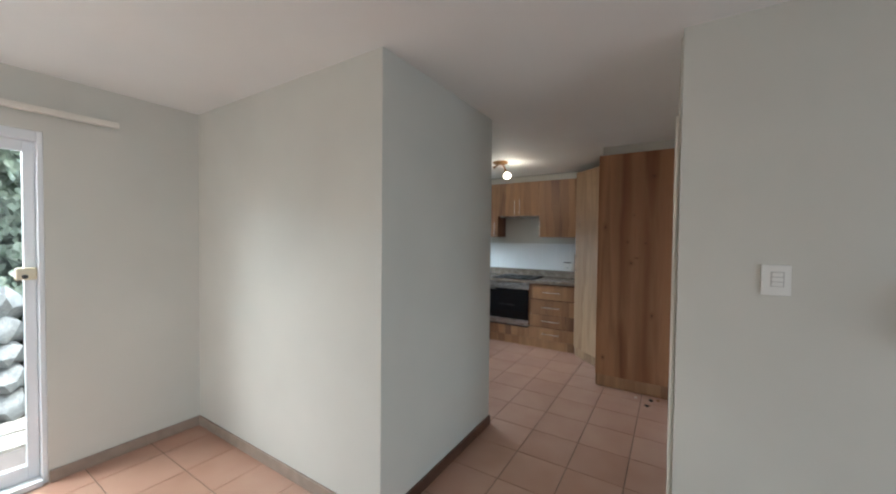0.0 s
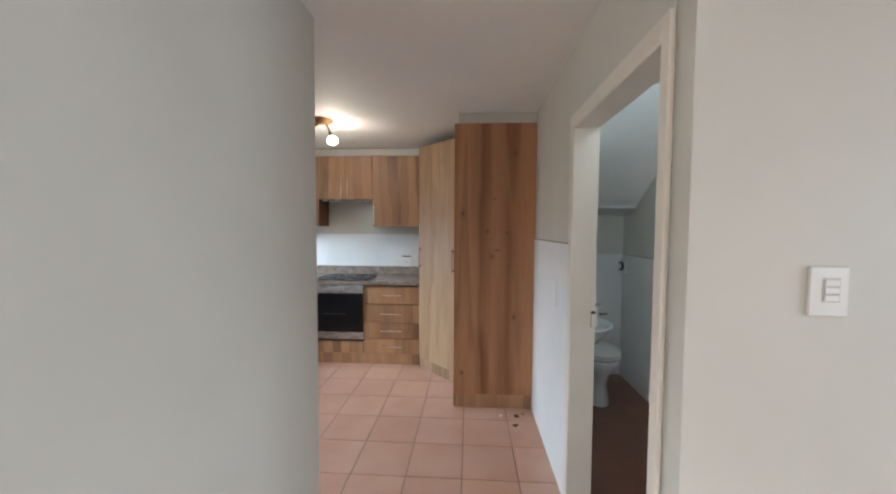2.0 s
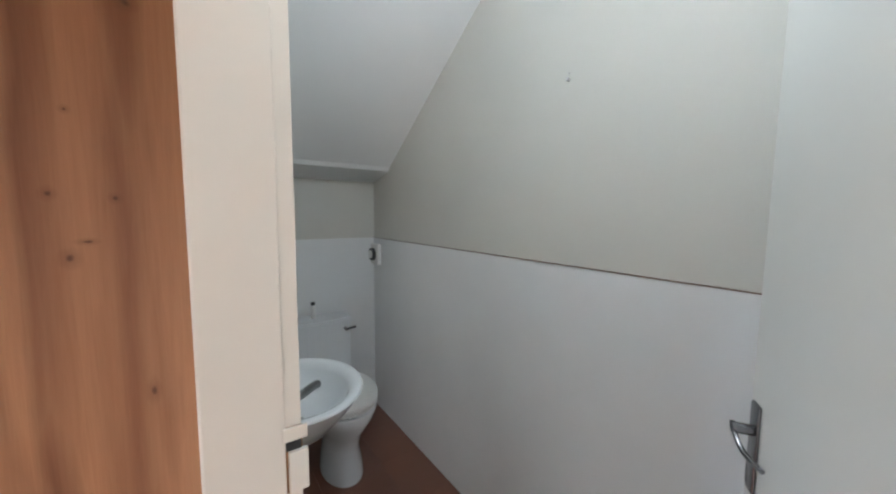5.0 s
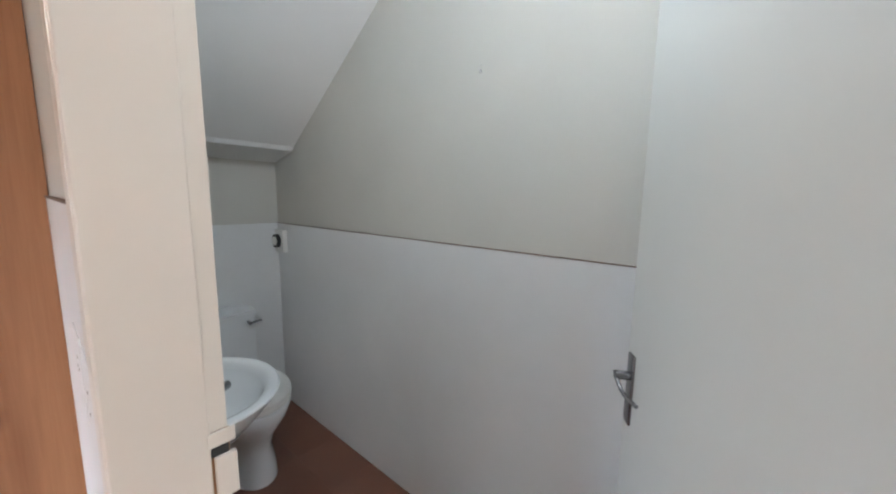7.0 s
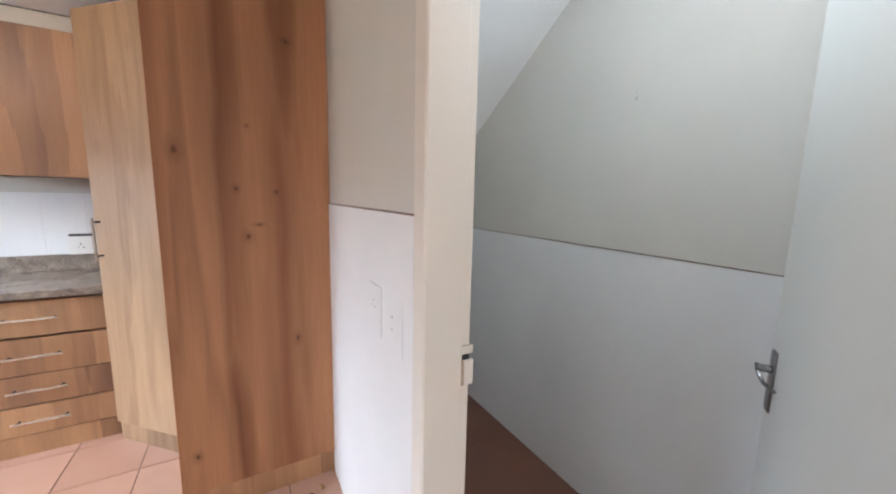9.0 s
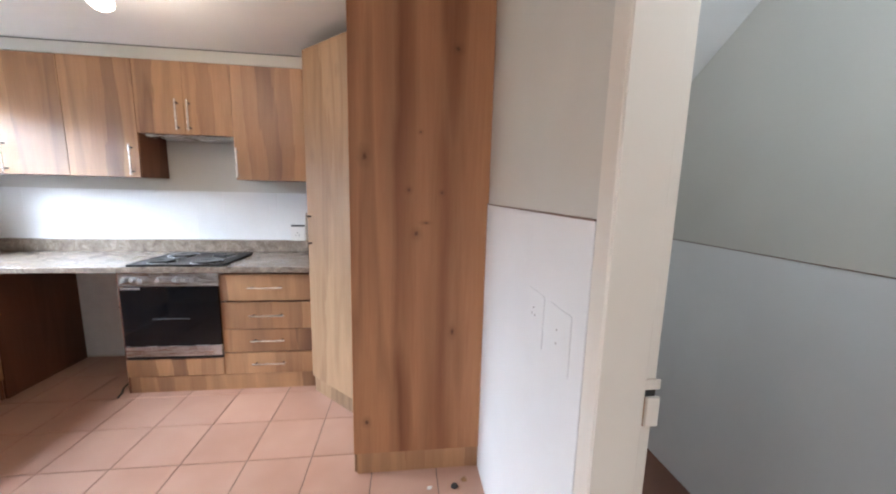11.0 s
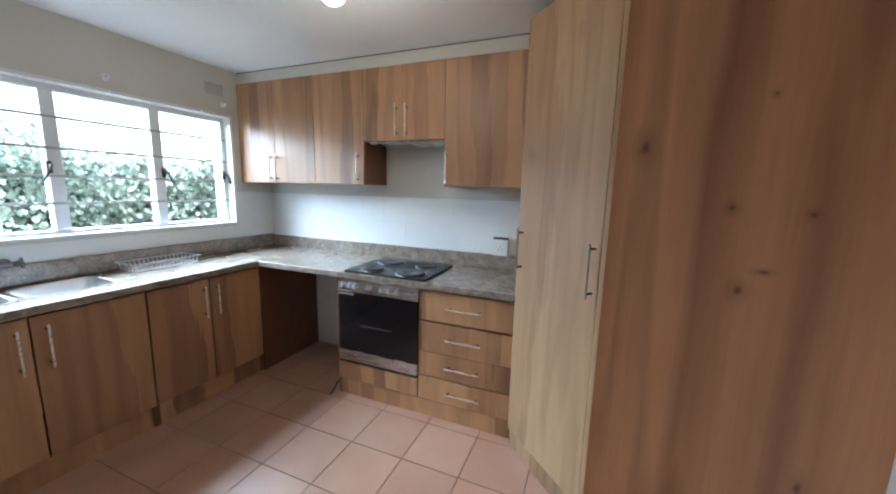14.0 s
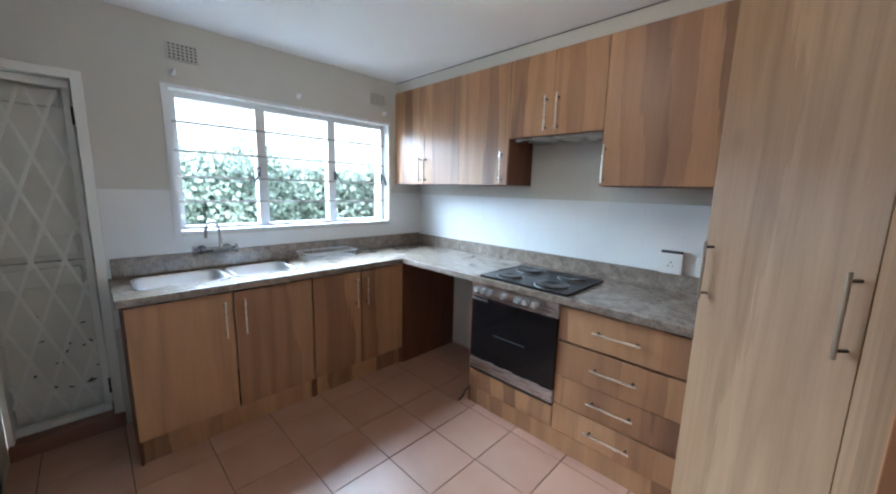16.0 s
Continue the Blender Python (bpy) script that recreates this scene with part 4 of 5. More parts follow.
def mixer_tap():
    t = thing("mixer_tap", (XW + 0.03, 2.805, 1.02), "chrome wall-mounted kitchen mixer with swan-neck spout", "tap")
    x, z = XW + 0.062, 1.025
    bm = B()
    rod(bm, (x, 2.725, z), (x, 2.885, z), 0.016, None, 16)
    for y in (2.735, 2.875):
        rod(bm, (XW + 0.002, y, z), (x, y, z), 0.012, None, 14)
        rod(bm, (XW + 0.0215, y, z), (XW + 0.03, y, z), 0.028, 0.02, 18)
    part("body", bm, PEWTER, t, "dull chrome mixer body", True)
    for y, s in ((2.715, -1), (2.895, 1)):
        bm = B()
        rod(bm, (x, y, z), (x, y + s * 0.035, z), 0.014, 0.02, 16)
        for a in range(4):
            c = Vector((math.cos(a * math.pi / 2), 0, math.sin(a * math.pi / 2)))
            rod(bm, Vector((x, y + s * 0.03, z)), Vector((x, y + s * 0.03, z)) + c * 0.03, 0.0075, 0.0065, 10)
        part("handwheel", bm, PEWTER, t, "cross-shaped chrome tap head", True)
    bm = B()
    path = [(x, 2.83, z + 0.005), (x + 0.004, 2.832, z + 0.05), (x + 0.01, 2.828, z + 0.11)]
    for i in range(1, 11):
        a = math.pi * i / 10
        path.append((x + 0.01 + 0.05 * (1 - math.cos(a)) / 2, 2.828 - 0.085 * (1 - math.cos(a)) / 2, z + 0.11 + 0.075 * math.sin(a)))
    path.append((x + 0.062, 2.741, z + 0.085))
    tube(bm, path, 0.0085, 10)
    part("spout", bm, CHROME, t, "", True)


mixer_tap()


def dish_rack():
    r = thing("dish_rack", (-2.80, 3.54, 0.90), "white wire dish rack lying by the upstand", "dish rack")
    x0, x1, y0, y1 = -2.895, -2.705, 3.33, 3.745
    bm = B()
    for z, g in ((0.952, 0.0), (0.906, 0.015)):
        tube(bm, [(x0 + g, y0 + g, z), (x1 - g, y0 + g, z), (x1 - g, y1 - g, z), (x0 + g, y1 - g, z), (x0 + g, y0 + g, z)], 0.0032, 6)
    part("rim", bm, WHITEP, r, "", True)
    bm = B()
    for i in range(15):
        y = y0 + 0.02 + (y1 - y0 - 0.04) * i / 14
        tube(bm, [(x0, y, 0.952), (x0 + 0.016, y, 0.906), (x1 - 0.016, y, 0.906), (x1, y, 0.952)], 0.0018, 5)
    for i in range(4):
        x = x0 + 0.03 + (x1 - x0 - 0.06) * i / 3
        tube(bm, [(x, y0, 0.952), (x, y0 + 0.016, 0.9065), (x, y1 - 0.016, 0.9065), (x, y1, 0.952)], 0.0018, 5)
    part("wires", bm, WHITEP, r, "", True)


dish_rack()


def hob():
    h = thing("hob", (-1.31, 4.21, 0.9), "black electric hob with four solid plates", "hob")
    x0, x1, y0, y1 = -1.610, -1.020, 3.975, 4.455
    bm = B()
    box(bm, x0, x1, y0, y1, 0.9002, 0.910, 0.003)
    part("hob_top", bm, BLACK, h)
    bm = B()
    for a in ((x0 - 0.002, x1 + 0.002, y0 - 0.002, y0 + 0.008), (x0 - 0.002, x1 + 0.002, y1 - 0.008, y1 + 0.002)):
        box(bm, *a, 0.9004, 0.913, 0.002)
    for a in ((x0 - 0.002, x0 + 0.008, y0 + 0.008, y1 - 0.008), (x1 - 0.008, x1 + 0.002, y0 + 0.008, y1 - 0.008)):
        box(bm, *a, 0.9004, 0.913, 0.002)
    part("rim", bm, BLACK, h)
    for x, y, r in ((-1.46, 4.09, 0.075), (-1.17, 4.09, 0.093), (-1.46, 4.335, 0.093), (-1.17, 4.335, 0.075)):
        bm = B()
        lathe(bm, [(r + 0.010, 0.0), (r + 0.010, 0.003), (r + 0.004, 0.004)], (x, y, 0.910), 28)
        part("trim_ring", bm, STEEL, h, "thin steel ring round the plate", True)
        bm = B()
        lathe(bm, [(r, 0.003), (r, 0.011), (r - 0.006, 0.013), (0.022, 0.013), (0.019, 0.0105), (0.002, 0.0105)], (x, y, 0.910), 28)
        part("hotplate", bm, BLACKPL, h, "dark cast-iron plate", True)


hob()

# ---- splashback tiles ----
bm = B()
box(bm, XW + 0.001, -0.452, YN - 0.003, YN - 0.0005, 0.998, 1.392)
splash = structure("splashback_north", bm, WTILE, "white glazed tiled splashback behind the hob", "splashback")
bm = B()
box(bm, XW + 0.0005, XW + 0.003, DY1 + 0.002, YN - 0.004, 0.60, WZ0 - 0.022)
box(bm, XW + 0.0005, XW + 0.003, DY1 + 0.002, WY0 - 0.037, WZ0 - 0.022, 1.402)
box(bm, XW + 0.0005, XW + 0.003, WY1 + 0.022, YN - 0.004, WZ0 - 0.022, 1.402)
splash_w = structure("splashback_west", bm, WTILE, "white glazed tiling round the sink and window", "splashback")


def tiles_on(parent, u0, u1, z0, z1, place, step=0.198):
    n = max(1, round((u1 - u0) / step))
    k = max(1, round((z1 - z0) / step))
    du, dz = (u1 - u0) / n, (z1 - z0) / k
    bm = B()
    g = 0.0004
    if place == "north":
        box(bm, g, du - g, -0.0045, 0, g, dz - g, 0.0004)
    else:
        box(bm, 0, 0.0045, g, du - g, g, dz - g, 0.0004)
    me = finish("tile", bm, WTILE)
    for i in range(n):
        for j in range(k):
            o = new("tile", me)
            o.parent = parent
            o.location = (u0 + i * du, YN - 0.003, z0 + j * dz) if place == "north" else (XW + 0.003, u0 + i * du, z0 + j * dz)


# ---- wall fittings ----
def socket(x0, x1, z0, z1):
    s = thing("wall_socket", ((x0 + x1) / 2, YN - 0.01, z0), "white wall socket with a dark top edge", "socket", "kitchen sockets")
    yb = YN - 0.0076
    bm = B()
    box(bm, x0, x1, yb - 0.030, yb, z0, z1, 0.004)
    part("box", bm, WPLASTIC, s)
    bm = B()
    box(bm, x0 + 0.004, x1 - 0.004, yb - 0.031, yb - 0.004, z1 - 0.002, z1 + 0.012, 0.003)
    part("top_edge", bm, BLACKPL, s, "dark top edge")
    xc, zc = (x0 + x1) / 2, (z0 + z1) / 2 - 0.005
    for dx, dz in ((0, 0.012), (-0.012, -0.01), (0.012, -0.01)):
        bm = B()
        rod(bm, (xc + dx, yb - 0.0295, zc + dz), (xc + dx, yb - 0.0312, zc + dz), 0.004, None, 10)
        part("pin_hole", bm, BLACKPL, s)


socket(-0.752, -0.636, 0.998, 1.118)
bm = B()
box(bm, -0.575, -0.47, YN - 0.020, YN - 0.0076, 0.998, 1.10, 0.003)
whole("wall_socket", bm, WPLASTIC, "flat white wall socket beside the pantry", "socket", "kitchen sockets", at=(-0.52, YN - 0.01, 0.998))


def passage_plate(y0, y1, z0, z1, holes):
    s = thing("wall_socket", (XR, (y0 + y1) / 2, z0), "painted-over flush wall socket plate in the passage", "socket", "passage sockets")
    xf = XR - 0.0072
    bm = B()
    box(bm, xf - 0.003, xf, y0, y1, z0, z1, 0.0012)
    part("plate", bm, WTILE, s)
    yc, zc = (y0 + y1) / 2 + 0.01, (z0 + z1) / 2 + 0.012
    for dy, dz in holes:
        bm = B()
        rod(bm, (xf - 0.0025, yc + dy, zc + dz), (xf - 0.0036, yc + dy, zc + dz), 0.0032, None, 10)
        part("pin_hole", bm, HOLE, s)


passage_plate(2.376, 2.50, 0.995, 1.15, ((0, 0.012), (0.012, -0.008), (-0.012, -0.008)))
passage_plate(2.212, 2.336, 0.995, 1.15, ((0.0, 0.006), (0.0, -0.03)))


def light_switch():
    s = thing("light_switch", (0.918, 1.165, 1.247), "white three-rocker light switch on the wall", "switch")
    y = 1.165
    bm = B()
    box(bm, 0.874, 0.962, y - 0.0092, y, 1.247, 1.366, 0.003)
    part("plate", bm, WPLASTIC, s)
    for i in range(3):
        z = 1.284 + i * 0.0185
        bm = B()
        box(bm, 0.905, 0.938, y - 0.0135, y - 0.0088, z, z + 0.0145, 0.0018)
        part("rocker", bm, WPLASTIC, s)
    # no real recess: the gaps' shade is a flat grey patch
    bm = B()
    box(bm, 0.901, 0.942, y - 0.0094, y - 0.0088, 1.281, 1.34)
    part("rocker_gap_shade", bm, SWITCHSHADE, s, "flat grey patch for the shade in the gaps round the rockers")


light_switch()


def intercom():
    p = thing("intercom_phone", (1.37, 1.165, 1.11), "yellowed cream intercom handset hung on the wall", "intercom")
    y = 1.165
    bm = B()
    box(bm, 1.316, 1.42, y - 0.032, y, 1.115, 1.315, 0.008)
    part("base", bm, CREAMPL, p, "", True)
    # flat grip that narrows below and lies along the edge of the base
    bm = B()
    outline = [(1.306, 1.118), (1.330, 1.113)] + [(1.331 + 0.023 * math.sin(math.pi * 0.5 * k / 6), 1.118 + 0.055 * k / 6) for k in range(1, 7)] + [(1.356, 1.235), (1.357, 1.318), (1.310, 1.320), (1.307, 1.25)]
    front = [bm.verts.new((px, y - 0.062, pz)) for px, pz in outline]
    back = [bm.verts.new((px, y - 0.033, pz)) for px, pz in outline]
    bm.faces.new(front)
    bm.faces.new(list(reversed(back)))
    for k in range(len(outline)):
        q = (k + 1) % len(outline)
        bm.faces.new((front[k], back[k], back[q], front[q]))
    bmesh.ops.recalc_face_normals(bm, faces=bm.faces)
    bmesh.ops.bevel(bm, geom=[e for e in bm.edges if all(v.co.y < y - 0.06 for v in e.verts)], offset=0.006, segments=2, affect="EDGES")
    part("handset", bm, PALECREAM, p, "paler cream grip", True)
    bm = B()
    box(bm, 1.358, 1.372, y - 0.037, y - 0.031, 1.238, 1.254, 0.001)
    part("button", bm, BLACKPL, p, "small black button")
    bm = B()
    box(bm, 1.3052, 1.3075, y - 0.052, y - 0.040, 1.222, 1.248)
    part("side_slot", bm, BLACKPL, p, "dark slot in the side")
    bm = B()
    path = []
    for i in range(150):
        u = i / 149
        down = 0.19 * math.sin(math.pi * u) ** 0.7
        cx = 1.338 + 0.042 * u
        a = 2 * math.pi * 24 * u
        path.append((cx + 0.008 * math.cos(a), y - 0.016 + 0.008 * math.sin(a), 1.116 - down))
    tube(bm, path, 0.0022, 5)
    part("cord", bm, CLEARPL, p, "curly pale cord hanging in a loop", True)


intercom()


# ---- kitchen ceiling light ----
def ceiling_spot():
    c = thing("ceiling_light", (-1.175, 3.25, H), "brass ceiling spotlight with one lit glass shade", "ceiling light")
    bm = B()
    lathe(bm, [(0.088, 0.0), (0.09, -0.012), (0.075, -0.026), (0.035, -0.034), (0.012, -0.038)], (-1.175, 3.25, H), 28)
    part("base", bm, BRASS, c, "", True)
    for (p, q, r) in (((-1.15, 3.26, H - 0.03), (-1.135, 3.285, H - 0.075), (-1.125, 3.305, H - 0.125)), ((-1.20, 3.24, H - 0.03), (-1.225, 3.22, H - 0.055), (-1.24, 3.205, H - 0.07))):
        bm = B()
        tube(bm, [p, q, r], 0.009, 10)
        rod(bm, Vector(q).lerp(Vector(r), 0.4), r, 0.013, 0.02, 14)
        part("arm", bm, BRASS, c, "", True)
    bm = B()
    d = Matrix.Translation((-1.118, 3.318, H - 0.142)) @ Matrix.Rotation(radians(-22), 4, "X") @ Matrix.Rotation(radians(-14), 4, "Y")
    lathe(bm, [(0.018, 0.02), (0.032, 0.008), (0.046, -0.016), (0.047, -0.028), (0.036, -0.042), (0.014, -0.05)], (0, 0, 0), 12)
    bmesh.ops.transform(bm, matrix=d, verts=bm.verts)
    sh = part("shade", bm, BULB, c, "lit frosted glass shade", True)
    sh.visible_shadow = False


ceiling_spot()


# ---- toilet room ----
def globe_light():
    x, y = 1.02, 1.95
    g = thing("ceiling_light", (x, y, H), "white opal glass globe light, lit, on the toilet ceiling", "ceiling light")
    bm = B()
    lathe(bm, [(0.055, 0.0), (0.058, -0.02), (0.05, -0.05), (0.045, -0.06)], (x, y, H), 24)
    part("base", bm, WPLASTIC, g, "", True)
    bm = B()
    prof = [(0.045, -0.05)] + [(0.1 * math.sin(a), -0.15 + 0.1 * math.cos(a)) for a in [radians(28 + 15 * i) for i in range(11)]]
    lathe(bm, prof, (x, y, H), 28)
    s = part("shade", bm, GLOBE, g, "glowing opal glass", True)
    s.visible_shadow = False


globe_light()


def toilet():
    t = thing("toilet", (1.16, 3.5, 0), "white ceramic toilet with closed lid and low cistern", "toilet")
    cx = 1.165
    bm = B()
    # pedestal and bowl
    rings = [(0.105, 0.0, 3.36, 0.17), (0.10, 0.06, 3.36, 0.165), (0.085, 0.16, 3.37, 0.15), (0.10, 0.25, 3.36, 0.18), (0.155, 0.33, 3.35, 0.225), (0.18, 0.385, 3.35, 0.245), (0.178, 0.40, 3.35, 0.243)]
    seg = 28
    vs = []
    for rx, z, cy, ry in rings:
        vs.append([bm.verts.new((cx + rx * math.cos(2 * math.pi * k / seg), cy + (ry if math.sin(2 * math.pi * k / seg) < 0 else ry * 1.12) * math.sin(2 * math.pi * k / seg), z)) for k in range(seg)])
    for a, c in zip(vs, vs[1:]):
        for k in range(seg):
            bm.faces.new((a[k], a[(k + 1) % seg], c[(k + 1) % seg], c[k]))
    bm.faces.new(list(reversed(vs[0])))
    bm.faces.new(vs[-1])
    bmesh.ops.recalc_face_normals(bm, faces=bm.faces)
    part("pan", bm, CERAMIC, t, "", True)
    bm = B()
    lathe(bm, [(0.178, 0.405), (0.186, 0.41), (0.186, 0.422), (0.178, 0.426)], (cx, 3.355, 0), 32, 1.0, 1.32)
    part("seat", bm, WPLASTIC, t, "", True)
    # shadow between pan and seat, added as a thin black ring
    bm = B()
    lathe(bm, [(0.176, 0.399), (0.178, 0.401), (0.178, 0.4052), (0.17, 0.4055)], (cx, 3.355, 0), 32, 1.0, 1.30)
    part("seat_shadow_ring", bm, BLACKPL, t, "dark ring in place of the shadow gap under the seat", True)
    bm = B()
    lathe(bm, [(0.180, 0.428), (0.188, 0.433), (0.186, 0.447), (0.15, 0.456), (0.02, 0.459)], (cx, 3.355, 0), 32, 1.0, 1.32)
    part("lid", bm, WPLASTIC, t, "", True)
    # cistern with a bowed front
    def bowed(w, back, front, bow, z0, z1, grow=0.0):
        pts = [(cx - w, back), (cx - w, front)]
        for i in range(1, 10):
            u = -1 + 2 * i / 10
            pts.append((cx + w * u, front - bow * (1 - u * u)))
        pts += [(cx + w, front), (cx + w, back)]
        return prism(B(), pts, z0, z1)
    part("cistern", bowed(0.195, 3.888, 3.735, 0.035, 0.40, 0.688), CERAMIC, t)
    bm = bowed(0.205, 3.890, 3.728, 0.037, 0.690, 0.725)
    bmesh.ops.bevel(bm, geom=[e for e in bm.edges if abs(e.verts[0].co.z - 0.725) < 1e-4 and abs(e.verts[1].co.z - 0.725) < 1e-4], offset=0.01, segments=2, affect="EDGES")
    part("cistern_lid", bm, CERAMIC, t)
    bm = B()
    rod(bm, (cx + 0.155, 3.72, 0.655), (cx + 0.155, 3.69, 0.655), 0.010)
    tube(bm, [(cx + 0.155, 3.692, 0.655), (cx + 0.19, 3.69, 0.66), (cx + 0.215, 3.69, 0.662)], 0.007, 8)
    part("flush_lever", bm, PEWTER, t, "dull chrome flush lever", True)


toilet()
bm = B()
lathe(bm, [(0.016, 0.0), (0.016, 0.075), (0.011, 0.085)], (1.145, 3.80, 0.7252), 16)
bottle = thing("small_bottle", (1.145, 3.80, 0.7252), "small white bottle with black cap on the cistern", "bottle")
part("body", bm, WPLASTIC, bottle, "", True)
bm = B()
lathe(bm, [(0.013, 0.085), (0.013, 0.102), (0.011, 0.104)], (1.145, 3.80, 0.7252), 16)
part("cap", bm, BLACKPL, bottle, "black cap", True)


def basin():
    b = thing("wash_basin", (0.85, 2.70, 0.83), "small white oval wall-hung wash basin", "basin")
    cx, cy, z = 0.815, 2.70, 0.83
    bm = B()
    seg = 36
    prof = [(0.06, -0.155), (0.11, -0.13), (0.17, -0.06), (0.205, -0.012), (0.212, -0.002), (0.208, 0.004), (0.196, 0.005), (0.176, -0.002), (0.165, -0.02), (0.14, -0.07), (0.09, -0.105), (0.02, -0.112)]
    lathe(bm, prof, (cx, cy, z), seg, 0.98, 1.1)
    for v in bm.verts:
        if v.co.x < 0.702:
            v.co.x = 0.702
    part("bowl", bm, CERAMIC, b, "", True)
    bm = B()
    box(bm, 0.701, 0.745, cy - 0.17, cy + 0.17, z - 0.10, z + 0.018, 0.008)
    part("back_ledge", bm, CERAMIC, b)
    bm = B()
    rod(bm, (0.735, cy + 0.12, z + 0.005), (0.735, cy + 0.12, z + 0.05), 0.013, None, 14)
    rod(bm, (0.735, cy + 0.12, z + 0.05), (0.735, cy + 0.12, z + 0.072), 0.02, 0.016, 8)
    tube(bm, [(0.735, cy + 0.12, z + 0.035), (0.775, cy + 0.12, z + 0.045), (0.81, cy + 0.12, z + 0.03)], 0.009, 10)
    part("tap", bm, CHROME, b, "chrome pillar tap", True)
    bm = B()
    rod(bm, (0.752, cy - 0.15, z + 0.005), (0.752, cy - 0.15, z + 0.045), 0.014, None, 14)
    tube(bm, [(0.752, cy - 0.15, z + 0.036), (0.775, cy - 0.165, z + 0.045), (0.805, cy - 0.145, z + 0.043), (0.84, cy - 0.105, z + 0.037), (0.866, cy - 0.07, z + 0.026)], 0.0125, 12)
    part("tap", bm, PEWTER, b, "thick dull chrome spout reaching over the bowl", True)
    bm = B()
    lathe(bm, [(0.022, -0.1125), (0.021, -0.108), (0.004, -0.109)], (cx, cy, z), 16)
    part("drain", bm, CHROME, b, "", True)
    bm = B()
    tube(bm, [(cx, cy, z - 0.15), (cx, cy, z - 0.26), (cx - 0.02, cy, z - 0.29), (cx - 0.06, cy, z - 0.28), (0.701, cy, z - 0.27)], 0.018, 10)
    part("waste_pipe", bm, WPLASTIC, b, "", True)


basin()


def wall_dial():
    d = thing("wall_fitting", (XE, 3.84, 1.01), "white square wall fitting with a black ring", "wall fitting")
    xf = XE - 0.0072
    bm = B()
    box(bm, xf - 0.03, xf, 3.765, 3.875, 1.035, 1.175, 0.004)
    part("box", bm, WPLASTIC, d)
    yc, zc = 3.83, 1.105
    bm = B()
    rod(bm, (xf - 0.03, yc, zc), (xf - 0.05, yc, zc), 0.044, 0.042, 24)
    part("ring", bm, BLACKPL, d, "black ring", True)
    bm = B()
    rod(bm, (xf - 0.05, yc, zc), (xf - 0.058, yc, zc), 0.028, 0.026, 24)
    part("knob", bm, WPLASTIC, d, "white centre", True)


wall_dial()
bm = B()
rod(bm, (XE, 2.297, 1.824), (XE - 0.012, 2.297, 1.826), 0.006)
rod(bm, (XE, 2.297, 1.845), (XE - 0.006, 2.297, 1.845), 0.003)
whole("wall_plug", bm, CLEARPL, "grey screw plug stuck in the toilet wall", "screw plug", at=(XE, 2.297, 1.824))

# ---- appliance gap ----
bm = B()
box(bm, WF - 0.002, -1.692, YN - 0.008, YN - 0.0005, 0.02, 0.86)
gap = structure("gap_wall", bm, DARKWALL, "dusty white plaster behind the empty appliance gap", "wall")
bm = B()
rod(bm, (-2.30, YN - 0.008, 0.79), (-2.30, YN - 0.06, 0.79), 0.02, None, 14)
rod(bm, (-2.30, YN - 0.05, 0.79), (-2.30, YN - 0.05, 0.74), 0.014, None, 12)
rod(bm, (-2.30, YN - 0.05, 0.80), (-2.30, YN - 0.05, 0.825), 0.022, None, 10)
whole("washing_machine_tap", bm, BLACKPL, "dark appliance tap on the gap wall", "tap", at=(-2.3, YN - 0.01, 0.79), smooth=True)
bm = B()
rod(bm, (-1.93, YN - 0.008, 0.56), (-1.93, YN - 0.03, 0.56), 0.024, 0.02, 14)
whole("pipe_outlet", bm, BLACKPL, "dark round pipe outlet in the gap wall", "pipe", at=(-1.93, YN - 0.01, 0.56), smooth=True)
bm = B()
box(bm, -2.14, -2.02, YN - 0.02, YN - 0.008, 0.425, 0.437, 0.002)
whole("wall_clip", bm, BLACKPL, "dark strip fixed to the gap wall", "clip", at=(-2.08, YN - 0.01, 0.43))
bm = B()
tube(bm, [(-1.86, 4.45, 0.006), (-1.80, 4.2, 0.006), (-1.77, 4.05, 0.006), (-1.73, 3.98, 0.010), (-1.72, 3.93, 0.006)], 0.006, 8)
whole("loose_cable", bm, BLACKPL, "short dark cable end lying on the floor", "cable", at=(-1.8, 4.2, 0), smooth=True)

# ---- litter on the floor beside the tall cupboard ----
rng = random.Random(4)
for x, y, s, mat, what in ((0.322, 2.994, 0.012, WPLASTIC, "tiny white scrap on the tiles"), (0.445, 2.99, 0.018, BLACKPL, "dark crumpled scrap on the tiles"), (0.50, 3.03, 0.014, RUSTWOOD, "small brown splinter on the tiles"), (0.418, 2.86, 0.016, BLACKPL, "dark crumpled scrap on the tiles"), (0.435, 2.875, 0.010, RUSTWOOD, "small brown splinter on the tiles")):
    bm = B()
    bmesh.ops.create_icosphere(bm, subdivisions=2, radius=s)
    for v in bm.verts:
        v.co *= 0.6 + 0.7 * rng.random()
        v.co.z = max(-s * 0.4, v.co.z * 0.5)
        v.co += Vector((x, y, s * 0.4 + 0.0005))
    whole("litter_scrap", bm, mat, what, "litter", "floor litter", at=(x, y, 0))


# ---- garden outside ----
bm = B()
box(bm, -60, -2.72, -60, 60, -0.30, -0.13)
structure("ground", bm, SOIL, "pale sandy garden ground outside", "ground")


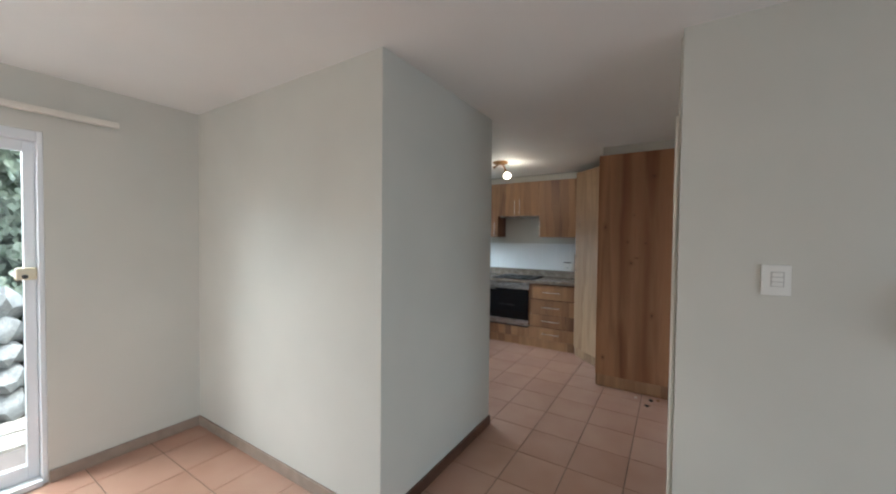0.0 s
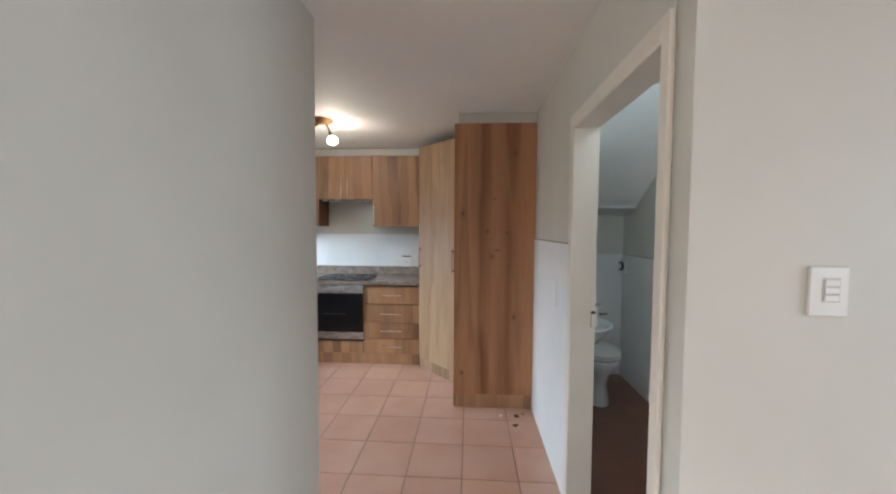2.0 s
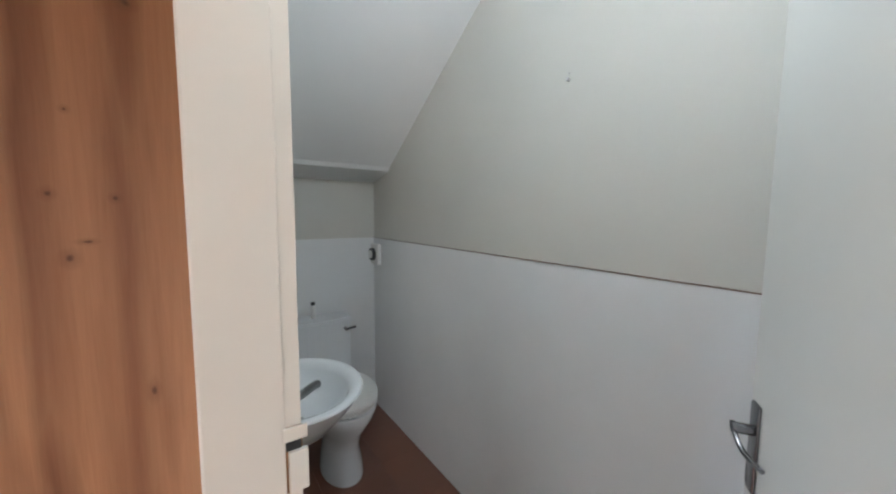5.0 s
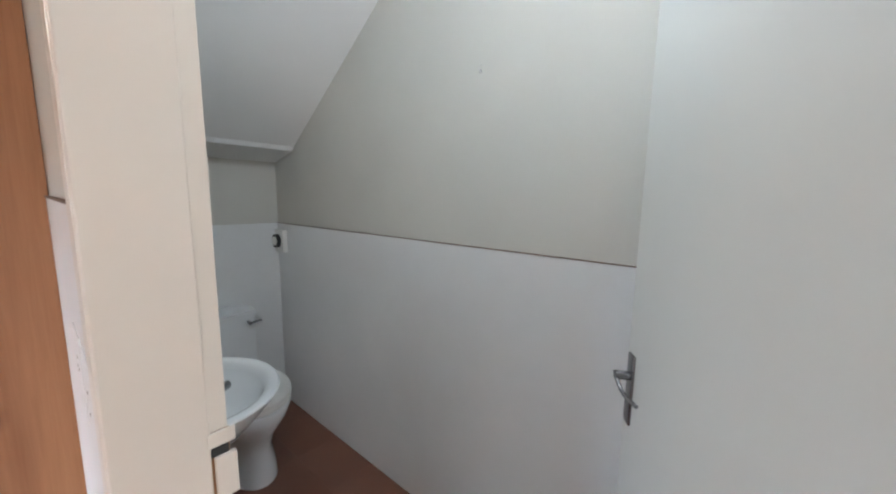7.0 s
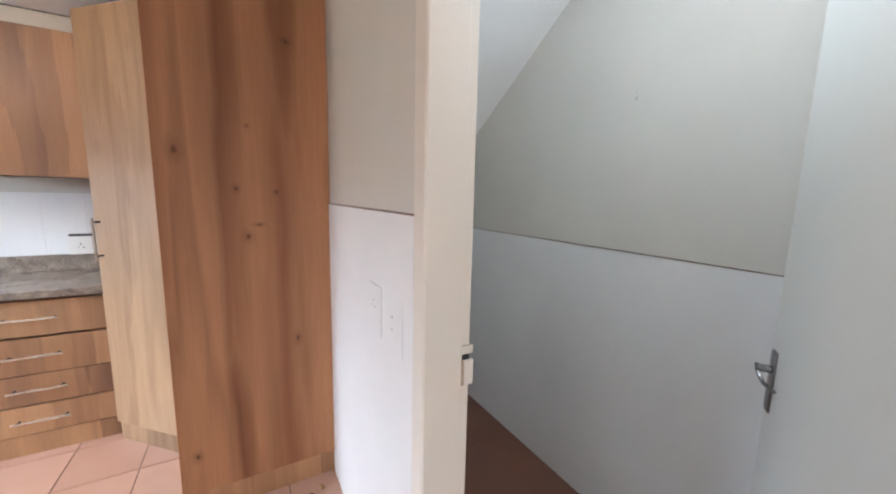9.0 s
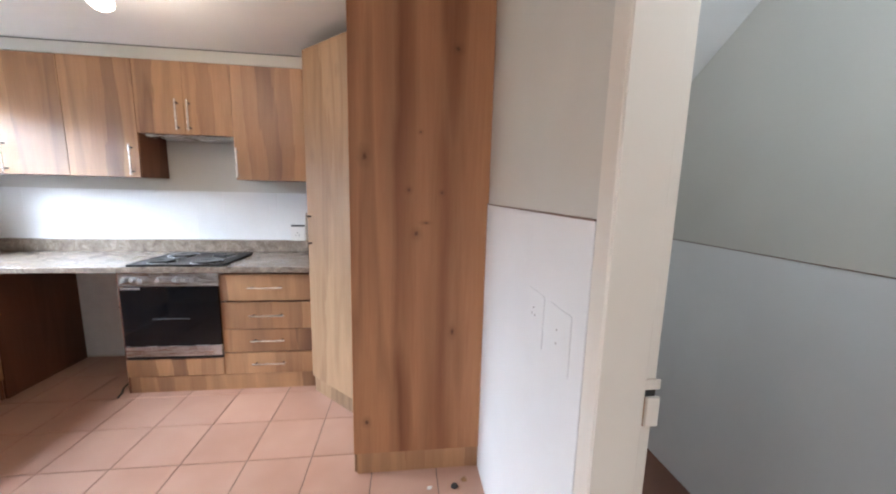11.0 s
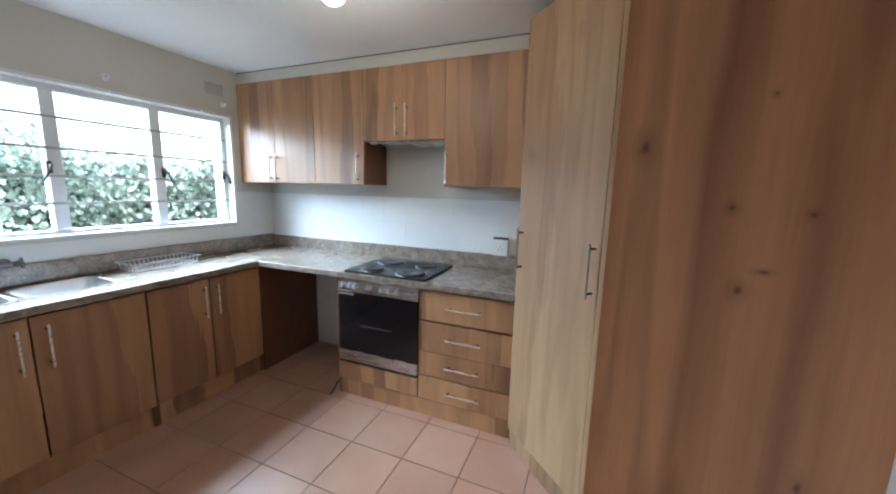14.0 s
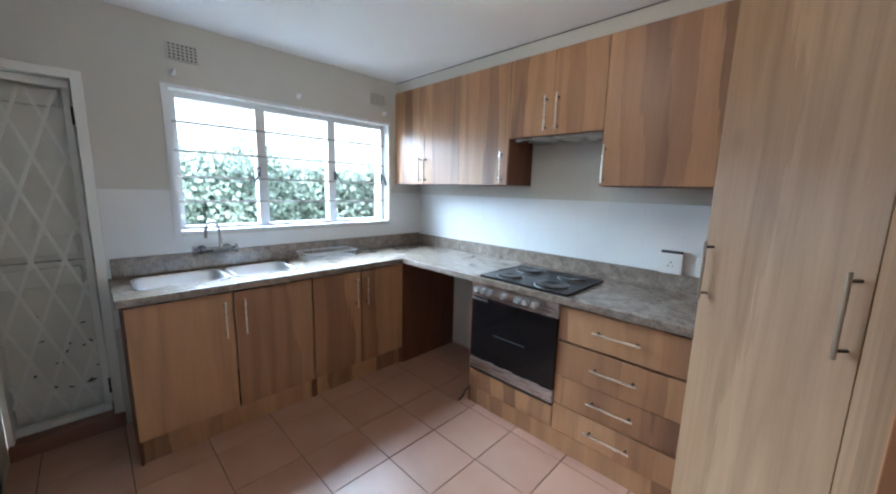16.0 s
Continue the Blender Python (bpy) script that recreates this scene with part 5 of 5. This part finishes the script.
def leaf_wall(name, x0, depth, y0, y1, z0, top, count, seed, label, size=0.06):
    r = random.Random(seed)
    verts, faces = [], []
    for _ in range(count):
        y = r.uniform(y0, y1)
        lim = top + 0.10 * math.sin(y * 2.3) + 0.07 * math.sin(y * 7.1 + 1)
        z = z0 + (lim - z0) * r.random() ** 0.9
        x = x0 + depth * (r.random() ** 2) * -1 + 0.10 * math.sin(y * 5 + z * 4) * r.random()
        c = Vector((x, y, z))
        q = Euler((r.uniform(-0.7, 0.7), r.uniform(0.2, 1.5), r.uniform(-0.9, 0.9))).to_quaternion()
        s = size * r.uniform(0.5, 1.15)
        shape = ((-0.5, 0, 0), (-0.15, 0.42, 0.06), (0.25, 0.34, 0.03), (0.62, 0, -0.06), (0.25, -0.34, 0.03), (-0.15, -0.42, 0.06))
        n = len(verts)
        verts += [c + q @ (Vector(p) * s) for p in shape]
        faces += [(n, n + 1, n + 2, n + 3), (n, n + 3, n + 4, n + 5)]
    me = bpy.data.meshes.new(name)
    me.from_pydata(verts, [], faces)
    me.materials.append(LEAF)
    ob = new(name, me)
    return tagged(ob, label, "hedge", kind="stuff")


leaf_wall("hedge", -4.75, 0.30, 1.5, 7.0, -0.13, 1.82, 26000, 3, "dense wall-like green ivy hedge", 0.062)
# added sheet: the hedge's inner shade as a dark colour
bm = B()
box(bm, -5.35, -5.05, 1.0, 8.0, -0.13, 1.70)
structure("leaf_shade_backing", bm, LEAFSHADE, "added dark green sheet for the shade deep in the ivy", "garden wall")
leaf_wall("garden_shrubs", -4.6, 0.5, -3.0, 1.4, 0.75, 2.6, 9000, 8, "leafy green shrubs above the garden rocks", 0.09)
# the same added shade sheet behind the shrubs
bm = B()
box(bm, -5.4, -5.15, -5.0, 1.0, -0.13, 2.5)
structure("leaf_shade_backing", bm, LEAFSHADE, "added dark green sheet for the shade deep in the shrubs", "garden wall")


def rockery():
    r = random.Random(12)
    wall = thing("rock_wall", (-4.2, -0.6, -0.13), "low dry wall of grey garden rocks", "rock wall")
    y = -2.6
    while y < 1.2:
        z = -0.1
        w = r.uniform(0.20, 0.40)
        while z < 0.75:
            h = r.uniform(0.16, 0.28)
            bm = B()
            bmesh.ops.create_icosphere(bm, subdivisions=2, radius=0.5)
            for v in bm.verts:
                n = noise.noise(v.co * 2.3 + Vector((y, z, 3)))
                v.co *= 1 + 0.5 * n
                v.co = Vector((v.co.x * 0.5, v.co.y * w * 1.15, v.co.z * h * 1.4)) + Vector((-4.2 - z * 0.25 + r.uniform(-0.01, 0.01), y + w / 2, z + h / 2))
            part("rock", bm, ROCK, wall, smooth=True)
            z += h
        y += w
    slab = thing("patio", (-3.4, -0.8, -0.1), "pale crazy-paved stone patio outside the garden door", "paving", kind="structure")
    for i in range(4):
        for j in range(9):
            bm = B()
            x0, y0 = -4.0 + i * 0.32, -2.4 + j * 0.40
            g = 0.012
            pts = [(x0 + g + r.uniform(0, 0.03), y0 + g + r.uniform(0, 0.04)), (x0 + 0.32 - g - r.uniform(0, 0.03), y0 + g + r.uniform(0, 0.04)), (x0 + 0.32 - g - r.uniform(0, 0.03), y0 + 0.40 - g - r.uniform(0, 0.04)), (x0 + g + r.uniform(0, 0.03), y0 + 0.40 - g - r.uniform(0, 0.04))]
            prism(bm, pts, -0.129, -0.075 + r.uniform(-0.006, 0.006))
            part("stone", bm, PAVING, slab)


rockery()

# ---- tiles, last ----
tiles_on(splash, XW + 0.004, -0.454, 0.999, 1.391, "north")
PITCH, TX, TY = 0.33, 0.035, 3.925
bm = B()
box(bm, 0.0022, PITCH - 0.0022, 0.0022, PITCH - 0.0022, -0.0038, 0.0)
top = [e for e in bm.edges if all(v.co.z > -0.001 for v in e.verts)]
bmesh.ops.bevel(bm, geom=top, offset=0.0016, segments=1, affect="EDGES")
tile_mesh = finish("floor_tile", bm, TILE)
dark_bm = B()
box(dark_bm, 0.0005, PITCH - 0.0005, 0.0005, PITCH - 0.0005, -0.0038, 0.0)
dark_mesh = finish("floor_tile", dark_bm, DARKTILE)
rest = B()
for i in range(-10, 13):
    for j in range(-22, 3):
        x, y = TX + i * PITCH, TY + j * PITCH
        if x > 3.98 or y > 4.59 or y < -2.5:
            continue
        if y > 1.85 and x > 1.58 or y < 0.25 and x < -2.82:
            continue
        if x < -1.1 and 0.66 < y < 1.45:
            continue
        if y > 1.1 and x > 1.6:
            continue
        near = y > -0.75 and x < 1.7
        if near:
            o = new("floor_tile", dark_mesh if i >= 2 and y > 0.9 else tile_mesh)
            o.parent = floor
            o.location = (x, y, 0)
        else:
            box(rest, x + 0.0022, x + PITCH - 0.0022, y + 0.0022, y + PITCH - 0.0022, -0.0038, 0.0)
ob = part("floor_tiles_far", rest, TILE, floor)
ob["kind"] = "stuff"
